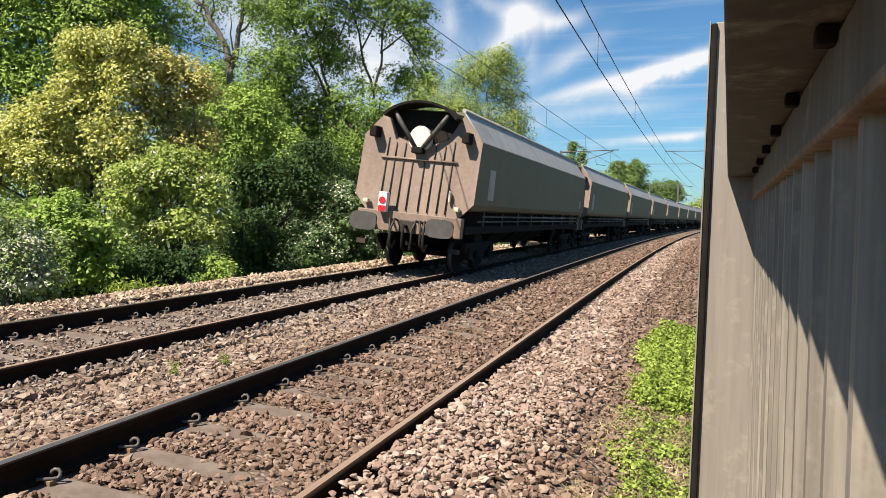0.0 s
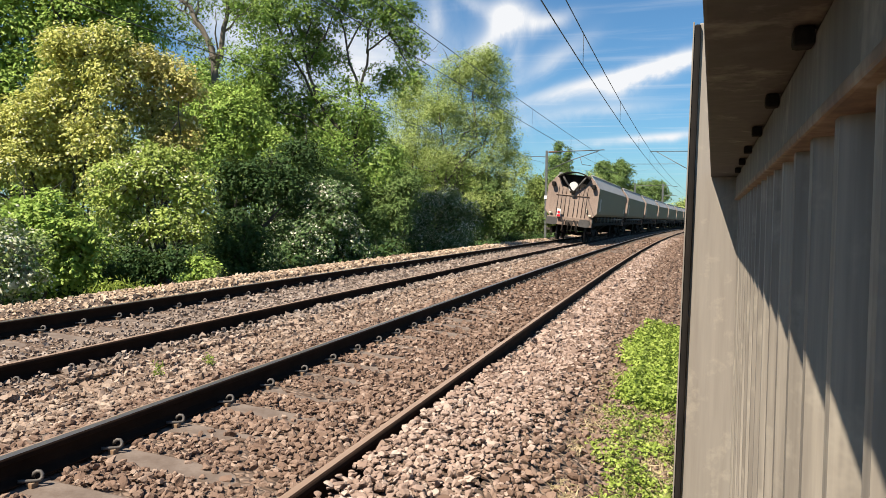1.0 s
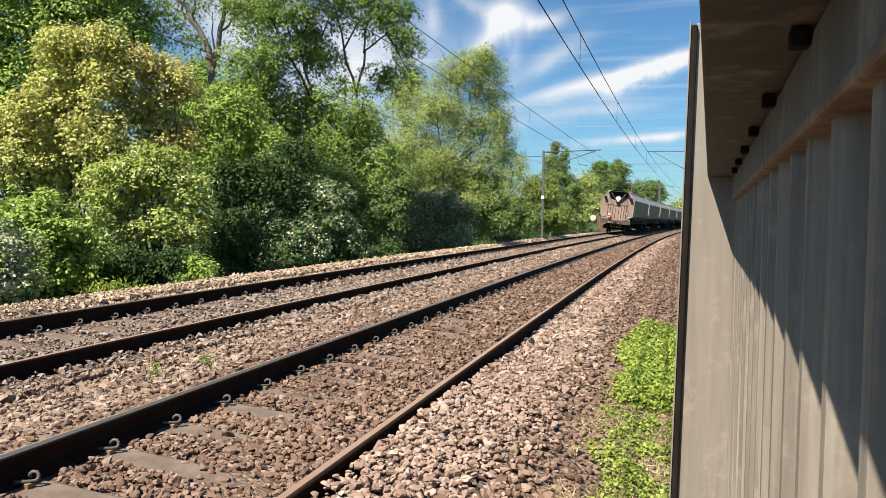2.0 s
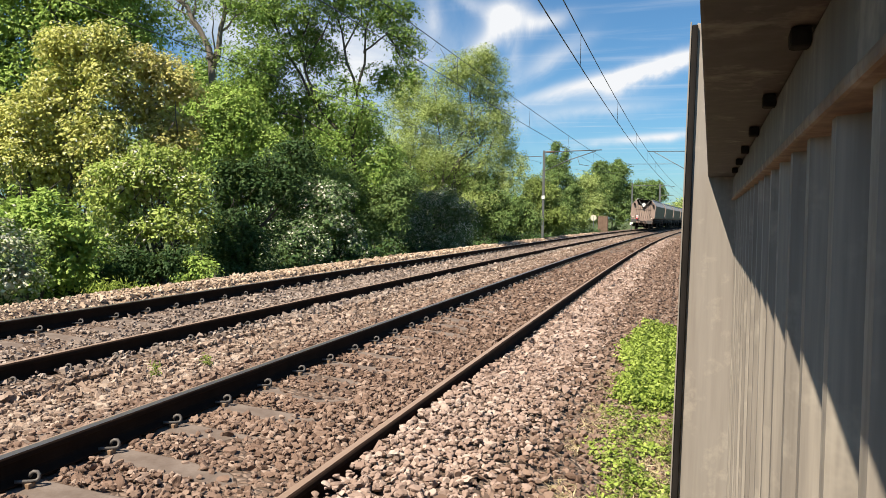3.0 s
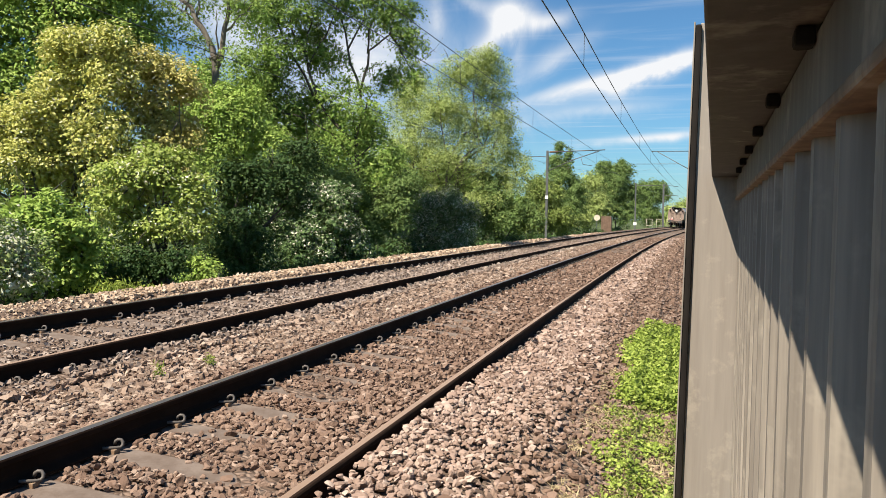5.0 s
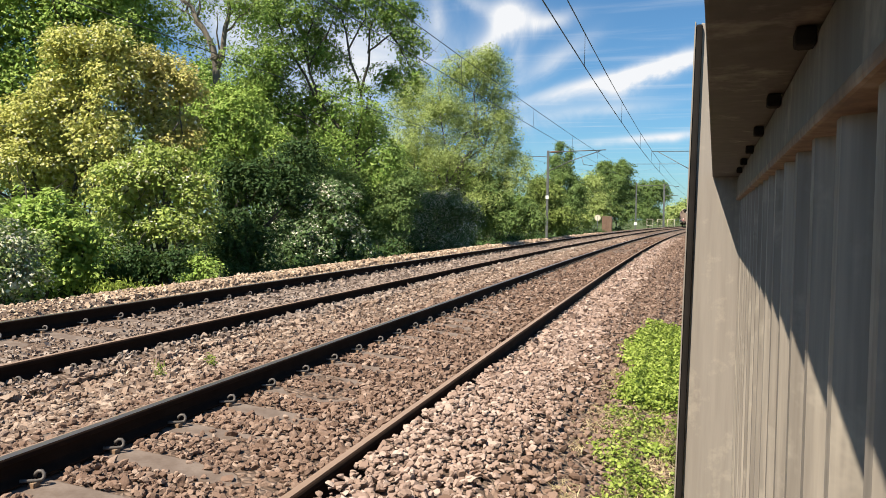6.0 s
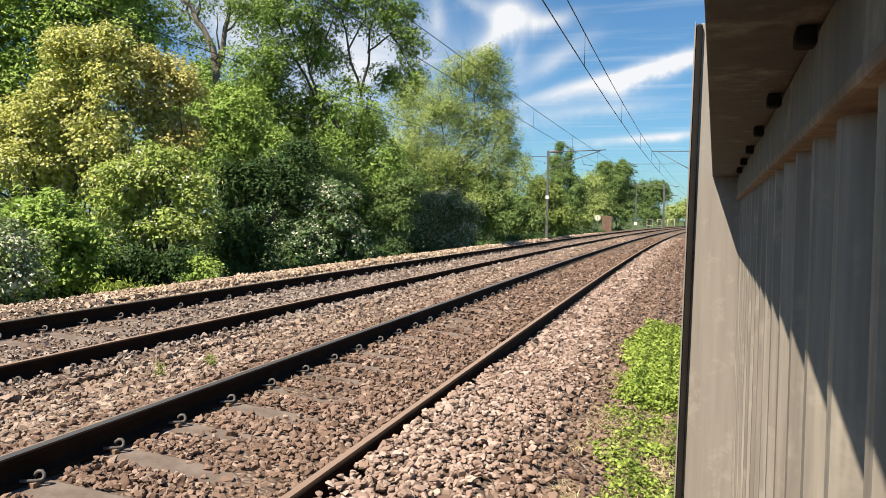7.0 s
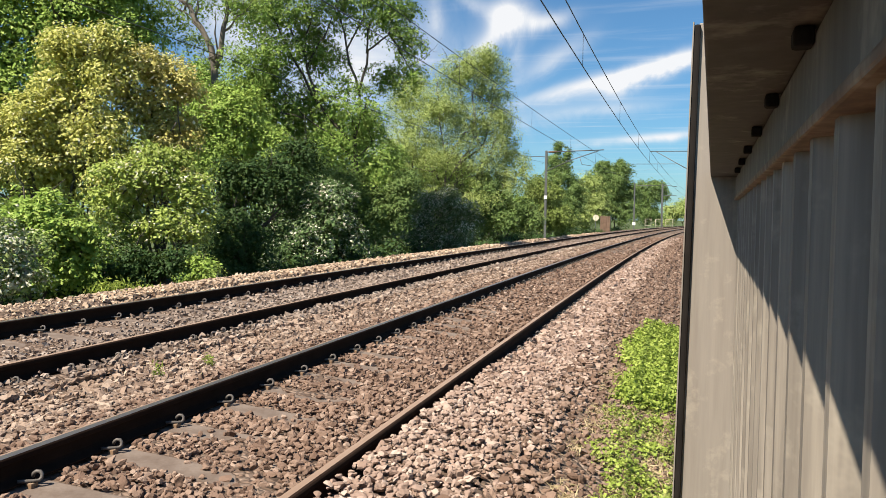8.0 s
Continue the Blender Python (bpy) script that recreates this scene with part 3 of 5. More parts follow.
def clear_of_sleepers(P, o, s, rng, track):
    """Keeps most stones off the sleepers' tops and off the rails."""
    pitch, first = 0.61473, (3.2427 if not track else 6.9237)
    c = o + track * SPACING
    ph = np.abs(((s - first) / pitch + 0.5) % 1 - 0.5) * pitch
    bury = noise_grid(c, s)
    on = (ph < 0.125) & (np.abs(c) < 0.88) & (rng.uniform(size=len(o)) > bury)
    rail = np.abs(np.abs(c) - 0.7525) < np.where(c > 0, 0.052, 0.09)
    near_clip = (c > -0.75) & (c < -0.55) & (ph < 0.13)
    keep = ~(on | rail | near_clip)
    return keep


def noise_grid(c, s):
    """Share of stones that lie on a sleeper: few beside the outer rail, most towards the inner rail."""
    v = np.array([noise.noise((a * 1.1 + 7, b * 0.8, 2.0)) for a, b in zip(c, s)])
    return np.clip(0.06 + np.clip((c + 0.3) * 1.5, 0, 0.9) * np.clip((s - 3.5) / 1.2, 0.06, 1) + v * 0.45, 0.01, 0.98)


def lay_stones():
    rng = np.random.default_rng(11)
    for name, label, mat, o0, o1, track, pale in (
            ("four_foot_stones", "rusty brown ballast stones between the rails", BALLAST, -1.3, 0.74, 0, 0),
            ("six_foot_stones", "grey-brown ballast stones between the tracks", SIX_FOOT, -2.3, -1.3, 0, 0),
            ("far_track_stones", "dusty brown ballast stones of the second track", FAR_TRACK, -4.8, -2.3, 1, 0),
            ("far_shoulder_stones", "pale ballast stones along the hedge", FAR_SHOULDER, -6.3, -4.8, 1, 1),
            ("near_shoulder_stones", "pale pinkish ballast stones beside the rail", SHOULDER, 0.79, 1.85, 0, 1)):
        P, Z = [], []
        for s0, s1, gap, size in ((-3, 1.8, 0.11, 0.04), (1.8, 9, 0.041, 0.0285), (9, 18, 0.053, 0.034), (18, 34, 0.088, 0.046), (34, 70, 0.2, 0.06)):
            if o1 < -2 and s0 == 1.8:
                gap = 0.06 if o1 > -4.7 else 0.07
            p, o, s = stone_field(o0, o1, s0, s1, gap * (0.82 if o0 > 0 else 0.8 if s0 == 1.8 and not track else 1), rng, 0.026)
            k = clear_of_sleepers(p, o, s, rng, track)
            if o0 > 0:
                k &= rng.uniform(size=len(o)) > np.clip((o - 1.36) / 0.5, 0, 0.95)
            P.append(p[k])
            size *= 0.9 if o0 > 0 and s0 == 1.8 else 1.0
            Z.append(np.clip(rng.lognormal(math.log(size), 0.3, k.sum()), size * 0.4, size * 1.9))
        scatter_stones(name, label, mat, np.concatenate(P), np.concatenate(Z), 5 + len(name))
    # small stones strewn over the earth
    P, Z = [], []
    for s0, s1, gap, size in ((-3, 2.5, 0.11, 0.034), (2.5, 10, 0.048, 0.028), (10, 24, 0.06, 0.031), (24, 46, 0.085, 0.037), (46, 80, 0.15, 0.05)):
        p, o, s = stone_field(1.35, 2.9, s0, s1, gap, rng, 0.02)
        k = (rng.uniform(size=len(o)) > np.clip((o - 2.15) * 0.9, 0, 0.6)) & (rng.uniform(size=len(o)) < (o - 1.36) / 0.45)
        P.append(p[k] + (0, 0, 0.008))
        Z.append(np.clip(rng.lognormal(math.log(size), 0.35, k.sum()), size * 0.35, size * 1.8))
    scatter_stones("cess_stones", "small brown stones trodden into the path", BALLAST, np.concatenate(P), np.concatenate(Z), 77)


lay_stones()


# ---------------------------------------------------------------- steel wall beside the camera
def steel_wall():
    root = empty("steel_wall", pose(EYE.x, EYE.y, 0, 0, 0, -2.75))
    tagged(root, "weathered grey corrugated steel wall with a bolted top flange", "wall")
    z0, top = -0.46, EYE.z
    # corrugated sheet
    pitch, crest, trough = 0.2, 0.108, 0.142
    prof = []
    y = -1.6
    while y < 4.0:
        for dy, x in ((0.0, crest), (0.03, crest), (0.06, trough), (0.165, trough)):
            prof.append((x, y + dy))
        y += pitch
    verts, faces = [], []
    hs = [z0 + (top + 0.2 - z0) * i / 6 for i in range(7)]
    for th in (0.0, 0.008):
        for h in hs:
            verts += [(x + th, yy, h) for x, yy in prof]
    k = len(prof)
    for layer in (0, 1):
        b = layer * k * 7
        for i in range(6):
            for j in range(k - 1):
                f = (b + i * k + j, b + i * k + j + 1, b + (i + 1) * k + j + 1, b + (i + 1) * k + j)
                faces.append(f[::-1] if layer == 0 else f)
    sheet = new("corrugated_sheet", mesh_of("corrugated_sheet", verts, faces, WALL))
    sheet.parent = root
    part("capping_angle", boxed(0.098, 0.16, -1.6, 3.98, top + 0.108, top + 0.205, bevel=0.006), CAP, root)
    # the lip's orange paints in the glint along the capping's edge, over rust
    part("lower_lip", boxed(0.093, 0.16, -1.6, 3.98, top + 0.098, top + 0.112, bevel=0.004), RUST_GLINT_STEEL, root, "rusty lower lip, its orange also a painted sun glint")
    part("top_flange", boxed(-0.0155, 0.20, -1.6, 3.996, top + 0.21, top + 0.245, bevel=0.004), LEDGE, root, "brown stained steel flange, darkened for its shaded underside")
    for i in range(11):
        yy = -1.42 + 0.47 * i
        part("bolt", boxed(0.076, 0.0975, yy - 0.016, yy + 0.016, top + 0.188, top + 0.2095, bevel=0.005), DARK_STEEL, root)
    post = part("end_post", boxed(-0.102, 0.15, 4.0, 4.03, z0, top + 0.955, bevel=0.006), POST, root, "flat dull grey steel plate")
    # dark strip added for the shaded band along the plate's edge
    shade_strip = part("edge_shade_strip", boxed(-0.124, -0.094, 3.975, 3.998, z0, top + 0.945, bevel=0.01), DARK_STEEL, root, "dark strip painted for the plate edge's shade")
    lip = part("edge_lip", boxed(-0.131, -0.1245, 3.97, 4.03, z0, top + 0.955, bevel=0.002), POST, root)
    for ob in (post, shade_strip, lip):
        ob.matrix_basis = Matrix.Translation((0, 0, top)) @ pose(0, 0, 0, 0, 0.9, 0) @ Matrix.Translation((0, 0, -top))


steel_wall()


# ---------------------------------------------------------------- overhead line
def mast(name, x, y, z, h, w, label):
    root = tagged(empty(name, pose(x, y, z)), label, "mast", "line masts")
    bm = bmesh.new()
    for a in (-1, 1):
        box(bm, -w, w, a * w - 0.008, a * w + 0.008, 0, h)
    box(bm, -0.006, 0.006, -w, w, 0, h)
    part("post", bm, GALV, root)
    part("footing", boxed(-0.35, 0.35, -0.35, 0.35, -0.9, 0.05, bevel=0.03), CONCRETE, root)
    return root


def overhead():
    z = -0.9
    m = mast("line_mast", -6.3, 56.3, z, 7.1, 0.08, "grey steel mast carrying the overhead wires of the second track")
    part("top_tube", tubed([(0, 0, 7.0), (4.1, 0, 7.12)], 0.035), GALV, m)
    part("brace_tube", tubed([(0, 0, 5.6), (1.6, 0, 6.35), (3.7, 0, 7.05)], 0.03), GALV, m)
    part("steady_arm", tubed([(2.4, 0, 6.6), (2.55, 0, 6.1), (3.2, 0, 6.0)], 0.02), GALV, m)
    part("insulator", tubed([(0.15, 0, 7.0), (0.75, 0, 7.02)], 0.07, 10), RUSTY, m)
    part("back_arm", tubed([(0, 0, 6.65), (-1.9, 0, 6.75)], 0.025), GALV, m)
    part("small_plate", boxed(-0.11, 0.11, -0.13, -0.1, 3.6, 3.85), WHITE, m, "small white plate")
    m = mast("line_mast", 5.2, 62.0, -0.6, 7.6, 0.11, "grey steel mast carrying the overhead wires of the first track")
    part("top_tube", tubed([(0, 0, 7.15), (-4.4, 0, 7.17)], 0.03), GALV, m)
    part("lower_tube", tubed([(0, 0, 4.86), (-3.95, 0, 7.14)], 0.026), GALV, m)
    part("steady_arm", tubed([(-1.5, 0, 5.75), (-2.3, 0, 6.2), (-5.9, 0, 6.2)], 0.02), GALV, m)
    m = mast("line_mast", -2.0, 99.9, -0.5, 6.4, 0.08, "grey steel mast beside the distant bend")
    part("top_tube", tubed([(0, 0, 6.0), (3.2, 0, 6.1)], 0.035), GALV, m)
    part("small_plate", boxed(-0.2, 0.2, -0.14, -0.1, 1.1, 1.45), WHITE, m, "small white plate")
    m = mast("line_mast", 0.75, 150.0, -0.4, 8.4, 0.16, "grey steel mast far along the bend")
    part("top_tube", tubed([(-0.6, 0, 8.2), (2.6, 0, 7.9)], 0.05), GALV, m)
    part("lower_tube", tubed([(0, 0, 6.2), (2.5, 0, 6.3)], 0.05), GALV, m)

    def wire(name, pts, r, label):
        bm = tubed(pts, r, 5)
        me = bpy.data.meshes.new(name)
        bm.to_mesh(me)
        bm.free()
        me.materials.append(WIRE)
        return tagged(new(name, me), label, "wire", "overhead wires")

    ys = list(range(-14, 200, 4))
    wire("contact_wire", [on_line(s, 0.5, 4.6) for s in ys], 0.011, "dark copper contact wire above the first track")
    wire("feeder_wire", [on_line(s, -8.7, 5.3 + 0.00035 * (s - 25) ** 2) for s in ys], 0.011, "dark feeder wire strung along the hedge")
    def hung(o, z0, z1, drops, label):
        top = wire("catenary_wire", [on_line(s, o, z1) for s in ys], 0.011, label)
        for s in drops:
            part("dropper", tubed([on_line(s, o, z0), on_line(s, o, z1)], 0.006, 4), WIRE, top)

    hung(0.5, 4.6, 5.29, (8, 17, 27, 37, 46, 55), "dark catenary wire above the first track")
    wire("contact_wire", [on_line(s, -3.7, 5.2) for s in ys], 0.011, "dark copper contact wire above the second track")
    hung(-3.7, 5.2, 5.98, (10.5, 22, 33, 44, 55), "dark catenary wire above the second track")


overhead()


# ---------------------------------------------------------------- far trackside things
def far_things():
    d = tagged(empty("round_sign", pose(-6.2, 94.6, -0.5)), "round pale sign on a thin post beside the track", "sign")
    part("post", tubed([(0, 0, 0), (0, 0, 2.1)], 0.04), GALV, d)
    bm = tubed([(0, 0.03, 1.95), (0, -0.03, 1.95)], 0.36, 20)
    part("disc", bm, SIGN, d)
    h = tagged(empty("slatted_cabinet", pose(-5.1, 94.7, -0.5)), "rusty brown slatted trackside cabinet", "cabinet")
    part("body", boxed(-0.6, 0.6, 0, 0.7, 0.15, 2.1, bevel=0.02), RUSTY, h)
    for i in range(6):
        part("slat", boxed(-0.58 + i * 0.2, -0.46 + i * 0.2, -0.05, -0.004, 0.2, 2.2), RUSTY, h)
    part("plinth", boxed(-0.7, 0.7, -0.1, 0.8, 0, 0.15), CONCRETE, h)
    for x, y, w in ((-4.6, 119.8, 1.2), (-1.4, 140, 1.0), (0.3, 150, 1.3), (2.1, 158, 1.3)):
        r = tagged(empty("guard_rail", pose(x, y, -0.3)), "off-white painted guard rail beside the distant track", "railing", "guard rails")
        for a in (-1, 1):
            part("post", tubed([(a * w / 2, 0, 0), (a * w / 2, 0, 1.75)], 0.04, 6), SIGN, r)
        for zz in (0.6, 1.2, 1.7):
            part("bar", tubed([(-w / 2, 0, zz), (w / 2, 0, zz)], 0.035, 6), SIGN, r)


far_things()


# ---------------------------------------------------------------- trees and bushes
def blades(name, p, nrm, size, mat, parent, rng, thin=0.55, plain_leaf=False):
    """One mesh of many leaves at p, each facing along nrm: a blade folded along its middle, or a plain three-cornered one."""
    n = len(p)
    nrm = nrm / np.linalg.norm(nrm, axis=1)[:, None]
    d = rng.normal(size=(n, 3)) + (0, 0, -0.35)
    d -= nrm * (d * nrm).sum(1)[:, None]
    d /= np.linalg.norm(d, axis=1)[:, None]
    e = np.cross(nrm, d)
    ln = (size * rng.uniform(0.65, 1.35, n))[:, None]
    w = ln * thin * rng.uniform(0.35, 0.6, (n, 1))
    if plain_leaf:
        V = np.stack([p - d * ln * 0.5, p + e * w * 1.3, p + d * ln * 0.5 - e * w * 0.4], 1)
        F = np.arange(n * 3).reshape(-1, 3)
    else:
        V = np.stack([p - d * ln * 0.5, p + e * w - nrm * ln * 0.1, p + d * ln * 0.5, p - e * w - nrm * ln * 0.1], 1)
        k = np.arange(n)[:, None] * 4
        F = np.concatenate([k + (0, 1, 2), k + (0, 2, 3)], 1).reshape(-1, 3)
    ob = new(name, quick_mesh(name, V.reshape(-1, 3), F, mat))
    ob.parent = parent
    return ob


def leaf_cloud(name, C, spread, per, size, mat, parent, rng, up=0.5, flat=0.6, thin=0.55):
    """Leaves strewn loosely round the centres C (n x 3)."""
    off = rng.normal(size=(len(C) * per, 3)) * spread * (1, 1, flat)
    nrm = rng.normal(size=off.shape) + np.array((0, 0, up)) + off / (np.linalg.norm(off, axis=1)[:, None] + 1e-6) * 0.5
    return blades(name, np.repeat(C, per, 0) + off, nrm, np.full(len(off), size), mat, parent, rng, thin, size > 0.14)


def unit(v):
    return v / (np.linalg.norm(v, axis=1)[:, None] + 1e-9)


def crown_leaves(rng, lobes, clump, per, size, flat, gaps, inner, cover):
    """Places, facings and sizes of leaves: domed clumps over the outer skin of the lobes, and loose leaves within them."""
    L = np.array(lobes, float)
    L = np.concatenate([L[:, :4], L[:, 3:4], L[:, 4:5]], 1)
    P, N, S = [], [], []
    for i, q in enumerate(L):
        a, b, c = q[3:]
        area = 4 * math.pi * (((a * b) ** 1.6 + (a * c) ** 1.6 + (b * c) ** 1.6) / 3) ** (1 / 1.6)
        n = max(5, int(cover * area / clump ** 2))
        j = np.arange(n) + 0.5
        z, t = 1 - 2 * j / n, j * 2.39996 + rng.uniform(0, 6)
        d = unit(np.stack([np.sqrt(1 - z * z) * np.cos(t), np.sqrt(1 - z * z) * np.sin(t), z], 1) + rng.normal(size=(n, 3)) * 0.22)
        C = q[:3] + d * q[3:] * np.where(rng.uniform(size=(n, 1)) < 0.16, rng.uniform(1.1, 1.4, (n, 1)), rng.uniform(0.68, 1.14, (n, 1)))
        keep = (d[:, 2] > -0.3) | (rng.uniform(size=n) < 0.5)
        for k, o in enumerate(L):
            if k != i:
                keep &= (((C - o[:3]) / (o[3:] * 0.86)) ** 2).sum(1) > 1
        keep &= np.array([noise.noise((p[0] * 0.9 + 3, p[1] * 0.9, p[2] * 1.3)) for p in C]) > gaps
        C, d = C[keep], d[keep]
        m = len(C)
        rc = clump * rng.uniform(0.45, 1.35, m)
        axis = unit(unit(d / q[3:]) * 0.75 + rng.normal(size=(m, 3)) * 0.3 + (0, 0, 0.65))
        cnt = np.maximum(4, (per * (rc / clump) ** 1.7).astype(int))
        w = np.repeat(np.arange(m), cnt)
        h = unit(rng.normal(size=(len(w), 3)))
        lift = (h * axis[w]).sum(1)
        h = np.where((lift < -0.15)[:, None], h - 2 * lift[:, None] * axis[w], h)
        lift = (h * axis[w]).sum(1)[:, None]
        off = (h - axis[w] * lift * (1 - flat)) * rc[w][:, None] * rng.uniform(0.35, 1.3, (len(w), 1))
        off[:, 2] -= (np.linalg.norm(off, axis=1) ** 2) / rc[w] * 0.25
        P.append(C[w] + off)
        N.append(unit(h * 0.7 + axis[w] * 0.65) + rng.normal(size=(len(w), 3)) * 0.45 + (0, 0, 0.3))
        S.append(np.full(len(w), size))
        k = int(inner * len(w))
        P.append(q[:3] + unit(rng.normal(size=(k, 3))) * q[3:] * rng.uniform(0.2, 0.85, (k, 1)))
        N.append(rng.normal(size=(k, 3)) + (0, 0, 0.4))
        S.append(np.full(k, size * 1.7))
    return np.concatenate(P), np.concatenate(N), np.concatenate(S)


def limb(bm, a, b, r0, r1, rng, bend=0.12, steps=6, sides=7):
    a, b = Vector(a), Vector(b)
    L = (b - a).length
    pts, rs = [], []
    for i in range(steps + 1):
        t = i / steps
        p = a.lerp(b, t)
        if 0 < i < steps:
            p += Vector(rng.normal(size=3)) * L * bend * 0.25
        pts.append(p)
        rs.append(r0 + (r1 - r0) * t ** 0.8)
    tube(bm, pts, rs, sides)
    return pts


def twigs(bm, pts, r, reach, rng, count):
    for _ in range(count):
        s = pts[rng.integers(1, len(pts))]
        e = s + Vector(rng.normal(size=3)) * reach * 0.6 + Vector((0, 0, reach * 0.7))
        limb(bm, s, e, r, r * 0.2, rng, 0.25, 4, 5)


def tree(name, label, category, x, y, mat, seed, clump, per, size, lobes, flat=0.6, gaps=-0.34, inner=0.35, cover=1.3, thin=0.64, stem=0.2, trunk_r=0.1, bark=None, boughs=None, bosses=2):
    """A tree or bush on the low ground behind the line: stems and limbs, and a crown in lobes (x, y, z, half width, half height)."""
    rng = np.random.default_rng(seed)
    root = tagged(empty(name, pose(x, y, -1.2)), label, category)
    high = max(q[2] + q[4] for q in lobes)
    boss = []
    for px, py, pz, w, h in lobes:          # smaller bosses stand out of each lobe and break its outline
        for _ in range(bosses):
            d = Vector(rng.normal(size=3)).normalized()
            k = rng.uniform(0.3, 0.52)
            boss.append((px + d.x * w * 0.82, py + d.y * w * 0.82, pz + (abs(d.z) if rng.uniform() < 0.6 else d.z) * h * 0.82, w * k, h * k))
    main, lobes = lobes, [(q[0], q[1], q[2], q[3] * 0.86, q[4] * 0.86) for q in lobes] + boss
    bm = bmesh.new()
    if boughs:
        for r0, pts in boughs:
            line = []
            for a, b in zip(pts, pts[1:]):
                line += [Vector(a).lerp(Vector(b), k / 3) + Vector(rng.normal(size=3)) * 0.05 for k in range(3)]
            line[0] = Vector(pts[0])
            line.append(Vector(pts[-1]))
            tube(bm, line, [r0 * (1 - 0.75 * k / (len(line) - 1)) for k in range(len(line))], 8)
            twigs(bm, line[len(line) // 3:], r0 * 0.3, 0.9, rng, 5)
        base = Vector(boughs[0][1][0])
        limb(bm, (base.x, base.y, -0.3), base, boughs[0][0] * 1.15, boughs[0][0], rng, 0.03)
    else:
        fork = Vector((0, 0, max(0.4, stem * high)))
        limb(bm, (0, 0, -0.3), fork, trunk_r, trunk_r * 0.75, rng, 0.06)
        for q in main:
            pts = limb(bm, fork - Vector((0, 0, rng.uniform(0, 0.25) * stem * high)), Vector(q[:3]) + Vector((0, 0, q[4] * 0.4)), trunk_r * 0.5, trunk_r * 0.09, rng, 0.22)
            twigs(bm, pts[2:], trunk_r * 0.2, q[3] * 0.8, rng, 4)
    part("trunk", bm, bark or BARK_DARK, root)
    P, N, S = crown_leaves(rng, lobes, clump, per, size * 1.2, flat, gaps, inner, cover)
    blades("crown", P, N, S, mat, root, rng, thin, size > 0.08)
    return root


def plant_trees():
    tree("hawthorn_bush", "hawthorn bush with white blossom sprays", "bush", -7.44, 9.12, LEAF_WHITE, 1, clump=0.2, per=34, size=0.055, flat=0.45,
         lobes=[(0.41, 0.13, 1.82, 0.46, 0.38), (0.58, 0.16, 1.45, 0.42, 0.30), (-0.00, 0.01, 2.03, 0.68, 0.59), (-0.56, -0.17, 1.68, 0.76, 0.59)])
    tree("green_bush", "bright green leafy bush beside the ballast", "bush", -8.42, 10.93, LEAF_FRESH, 2, clump=0.24, per=44, size=0.068, flat=0.5,
         lobes=[(0.10, 0.05, 2.50, 0.74, 0.38), (0.68, 0.20, 2.06, 0.61, 0.45), (-0.36, -0.11, 2.05, 0.69, 0.50), (1.07, 0.30, 1.62, 0.42, 0.40), (0.41, 0.10, 1.51, 0.69, 0.50), (-1.22, -0.35, 2.23, 0.79, 0.69)])
    tree("olive_tree", "tall olive-yellow flowering hedge tree", "tree", -9.93, 13.46, LEAF_OLIVE, 3, clump=0.25, per=46, size=0.062, flat=0.75, inner=0.5, cover=1.15,
         lobes=[(0.26, 0.19, 5.85, 0.57, 0.55), (0.90, 0.36, 5.44, 0.66, 0.66), (0.00, 0.07, 4.83, 0.72, 0.66), (-0.78, -0.20, 4.04, 0.84, 0.69), (0.71, 0.25, 4.13, 0.96, 0.84), (-0.08, -0.02, 3.40, 1.07, 0.72), (-1.91, -0.55, 3.61, 1.07, 0.96), (1.24, 0.37, 3.30, 0.84, 0.72), (1.06, 0.43, 5.98, 0.38, 0.36), (-0.17, -0.52, 4.46, 0.60, 0.44)])
    tree("olive_tree", "olive-green hedge tree with orange-tinged top", "tree", -8.32, 14.83, LEAF_AMBER, 4, clump=0.25, per=46, size=0.062, flat=0.75, inner=0.5, cover=1.15,
         lobes=[(-0.17, -0.00, 5.63, 0.58, 0.48), (0.28, 0.11, 5.17, 0.45, 0.55), (-0.35, -0.09, 4.85, 0.63, 0.69), (0.09, 0.01, 4.10, 0.65, 0.75), (0.38, 0.11, 4.42, 0.40, 0.50), (-0.01, -0.06, 3.23, 0.69, 0.63)])
    tree("lime_green_bush", "yellow-green layered bush overhanging the ballast", "bush", -7.48, 13.32, LEAF_LIME, 5, clump=0.3, per=60, size=0.062, flat=0.33,
         lobes=[(-0.28, -0.05, 3.27, 0.77, 0.41), (0.60, 0.20, 3.00, 0.51, 0.34), (-0.64, -0.19, 2.64, 0.66, 0.45), (0.29, 0.08, 2.42, 0.75, 0.36), (0.83, 0.25, 2.60, 0.34, 0.32), (0.73, 0.20, 2.09, 0.43, 0.27), (-0.19, -0.08, 2.08, 0.51, 0.27), (0.26, 0.12, 3.56, 0.51, 0.34)])
    # fills the hollow under the lime bush; its shade is in the leaf colour
    tree("low_bush", "dark green undergrowth at the hedge's foot, shade put into its leaves", "bush", -8.27, 12.40, LEAF_SHADED, 6, clump=0.22, per=40, size=0.06, flat=0.6,
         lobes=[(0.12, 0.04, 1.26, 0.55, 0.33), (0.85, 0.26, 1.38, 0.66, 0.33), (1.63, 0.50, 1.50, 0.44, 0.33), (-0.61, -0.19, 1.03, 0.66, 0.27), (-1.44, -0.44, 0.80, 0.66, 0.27)])
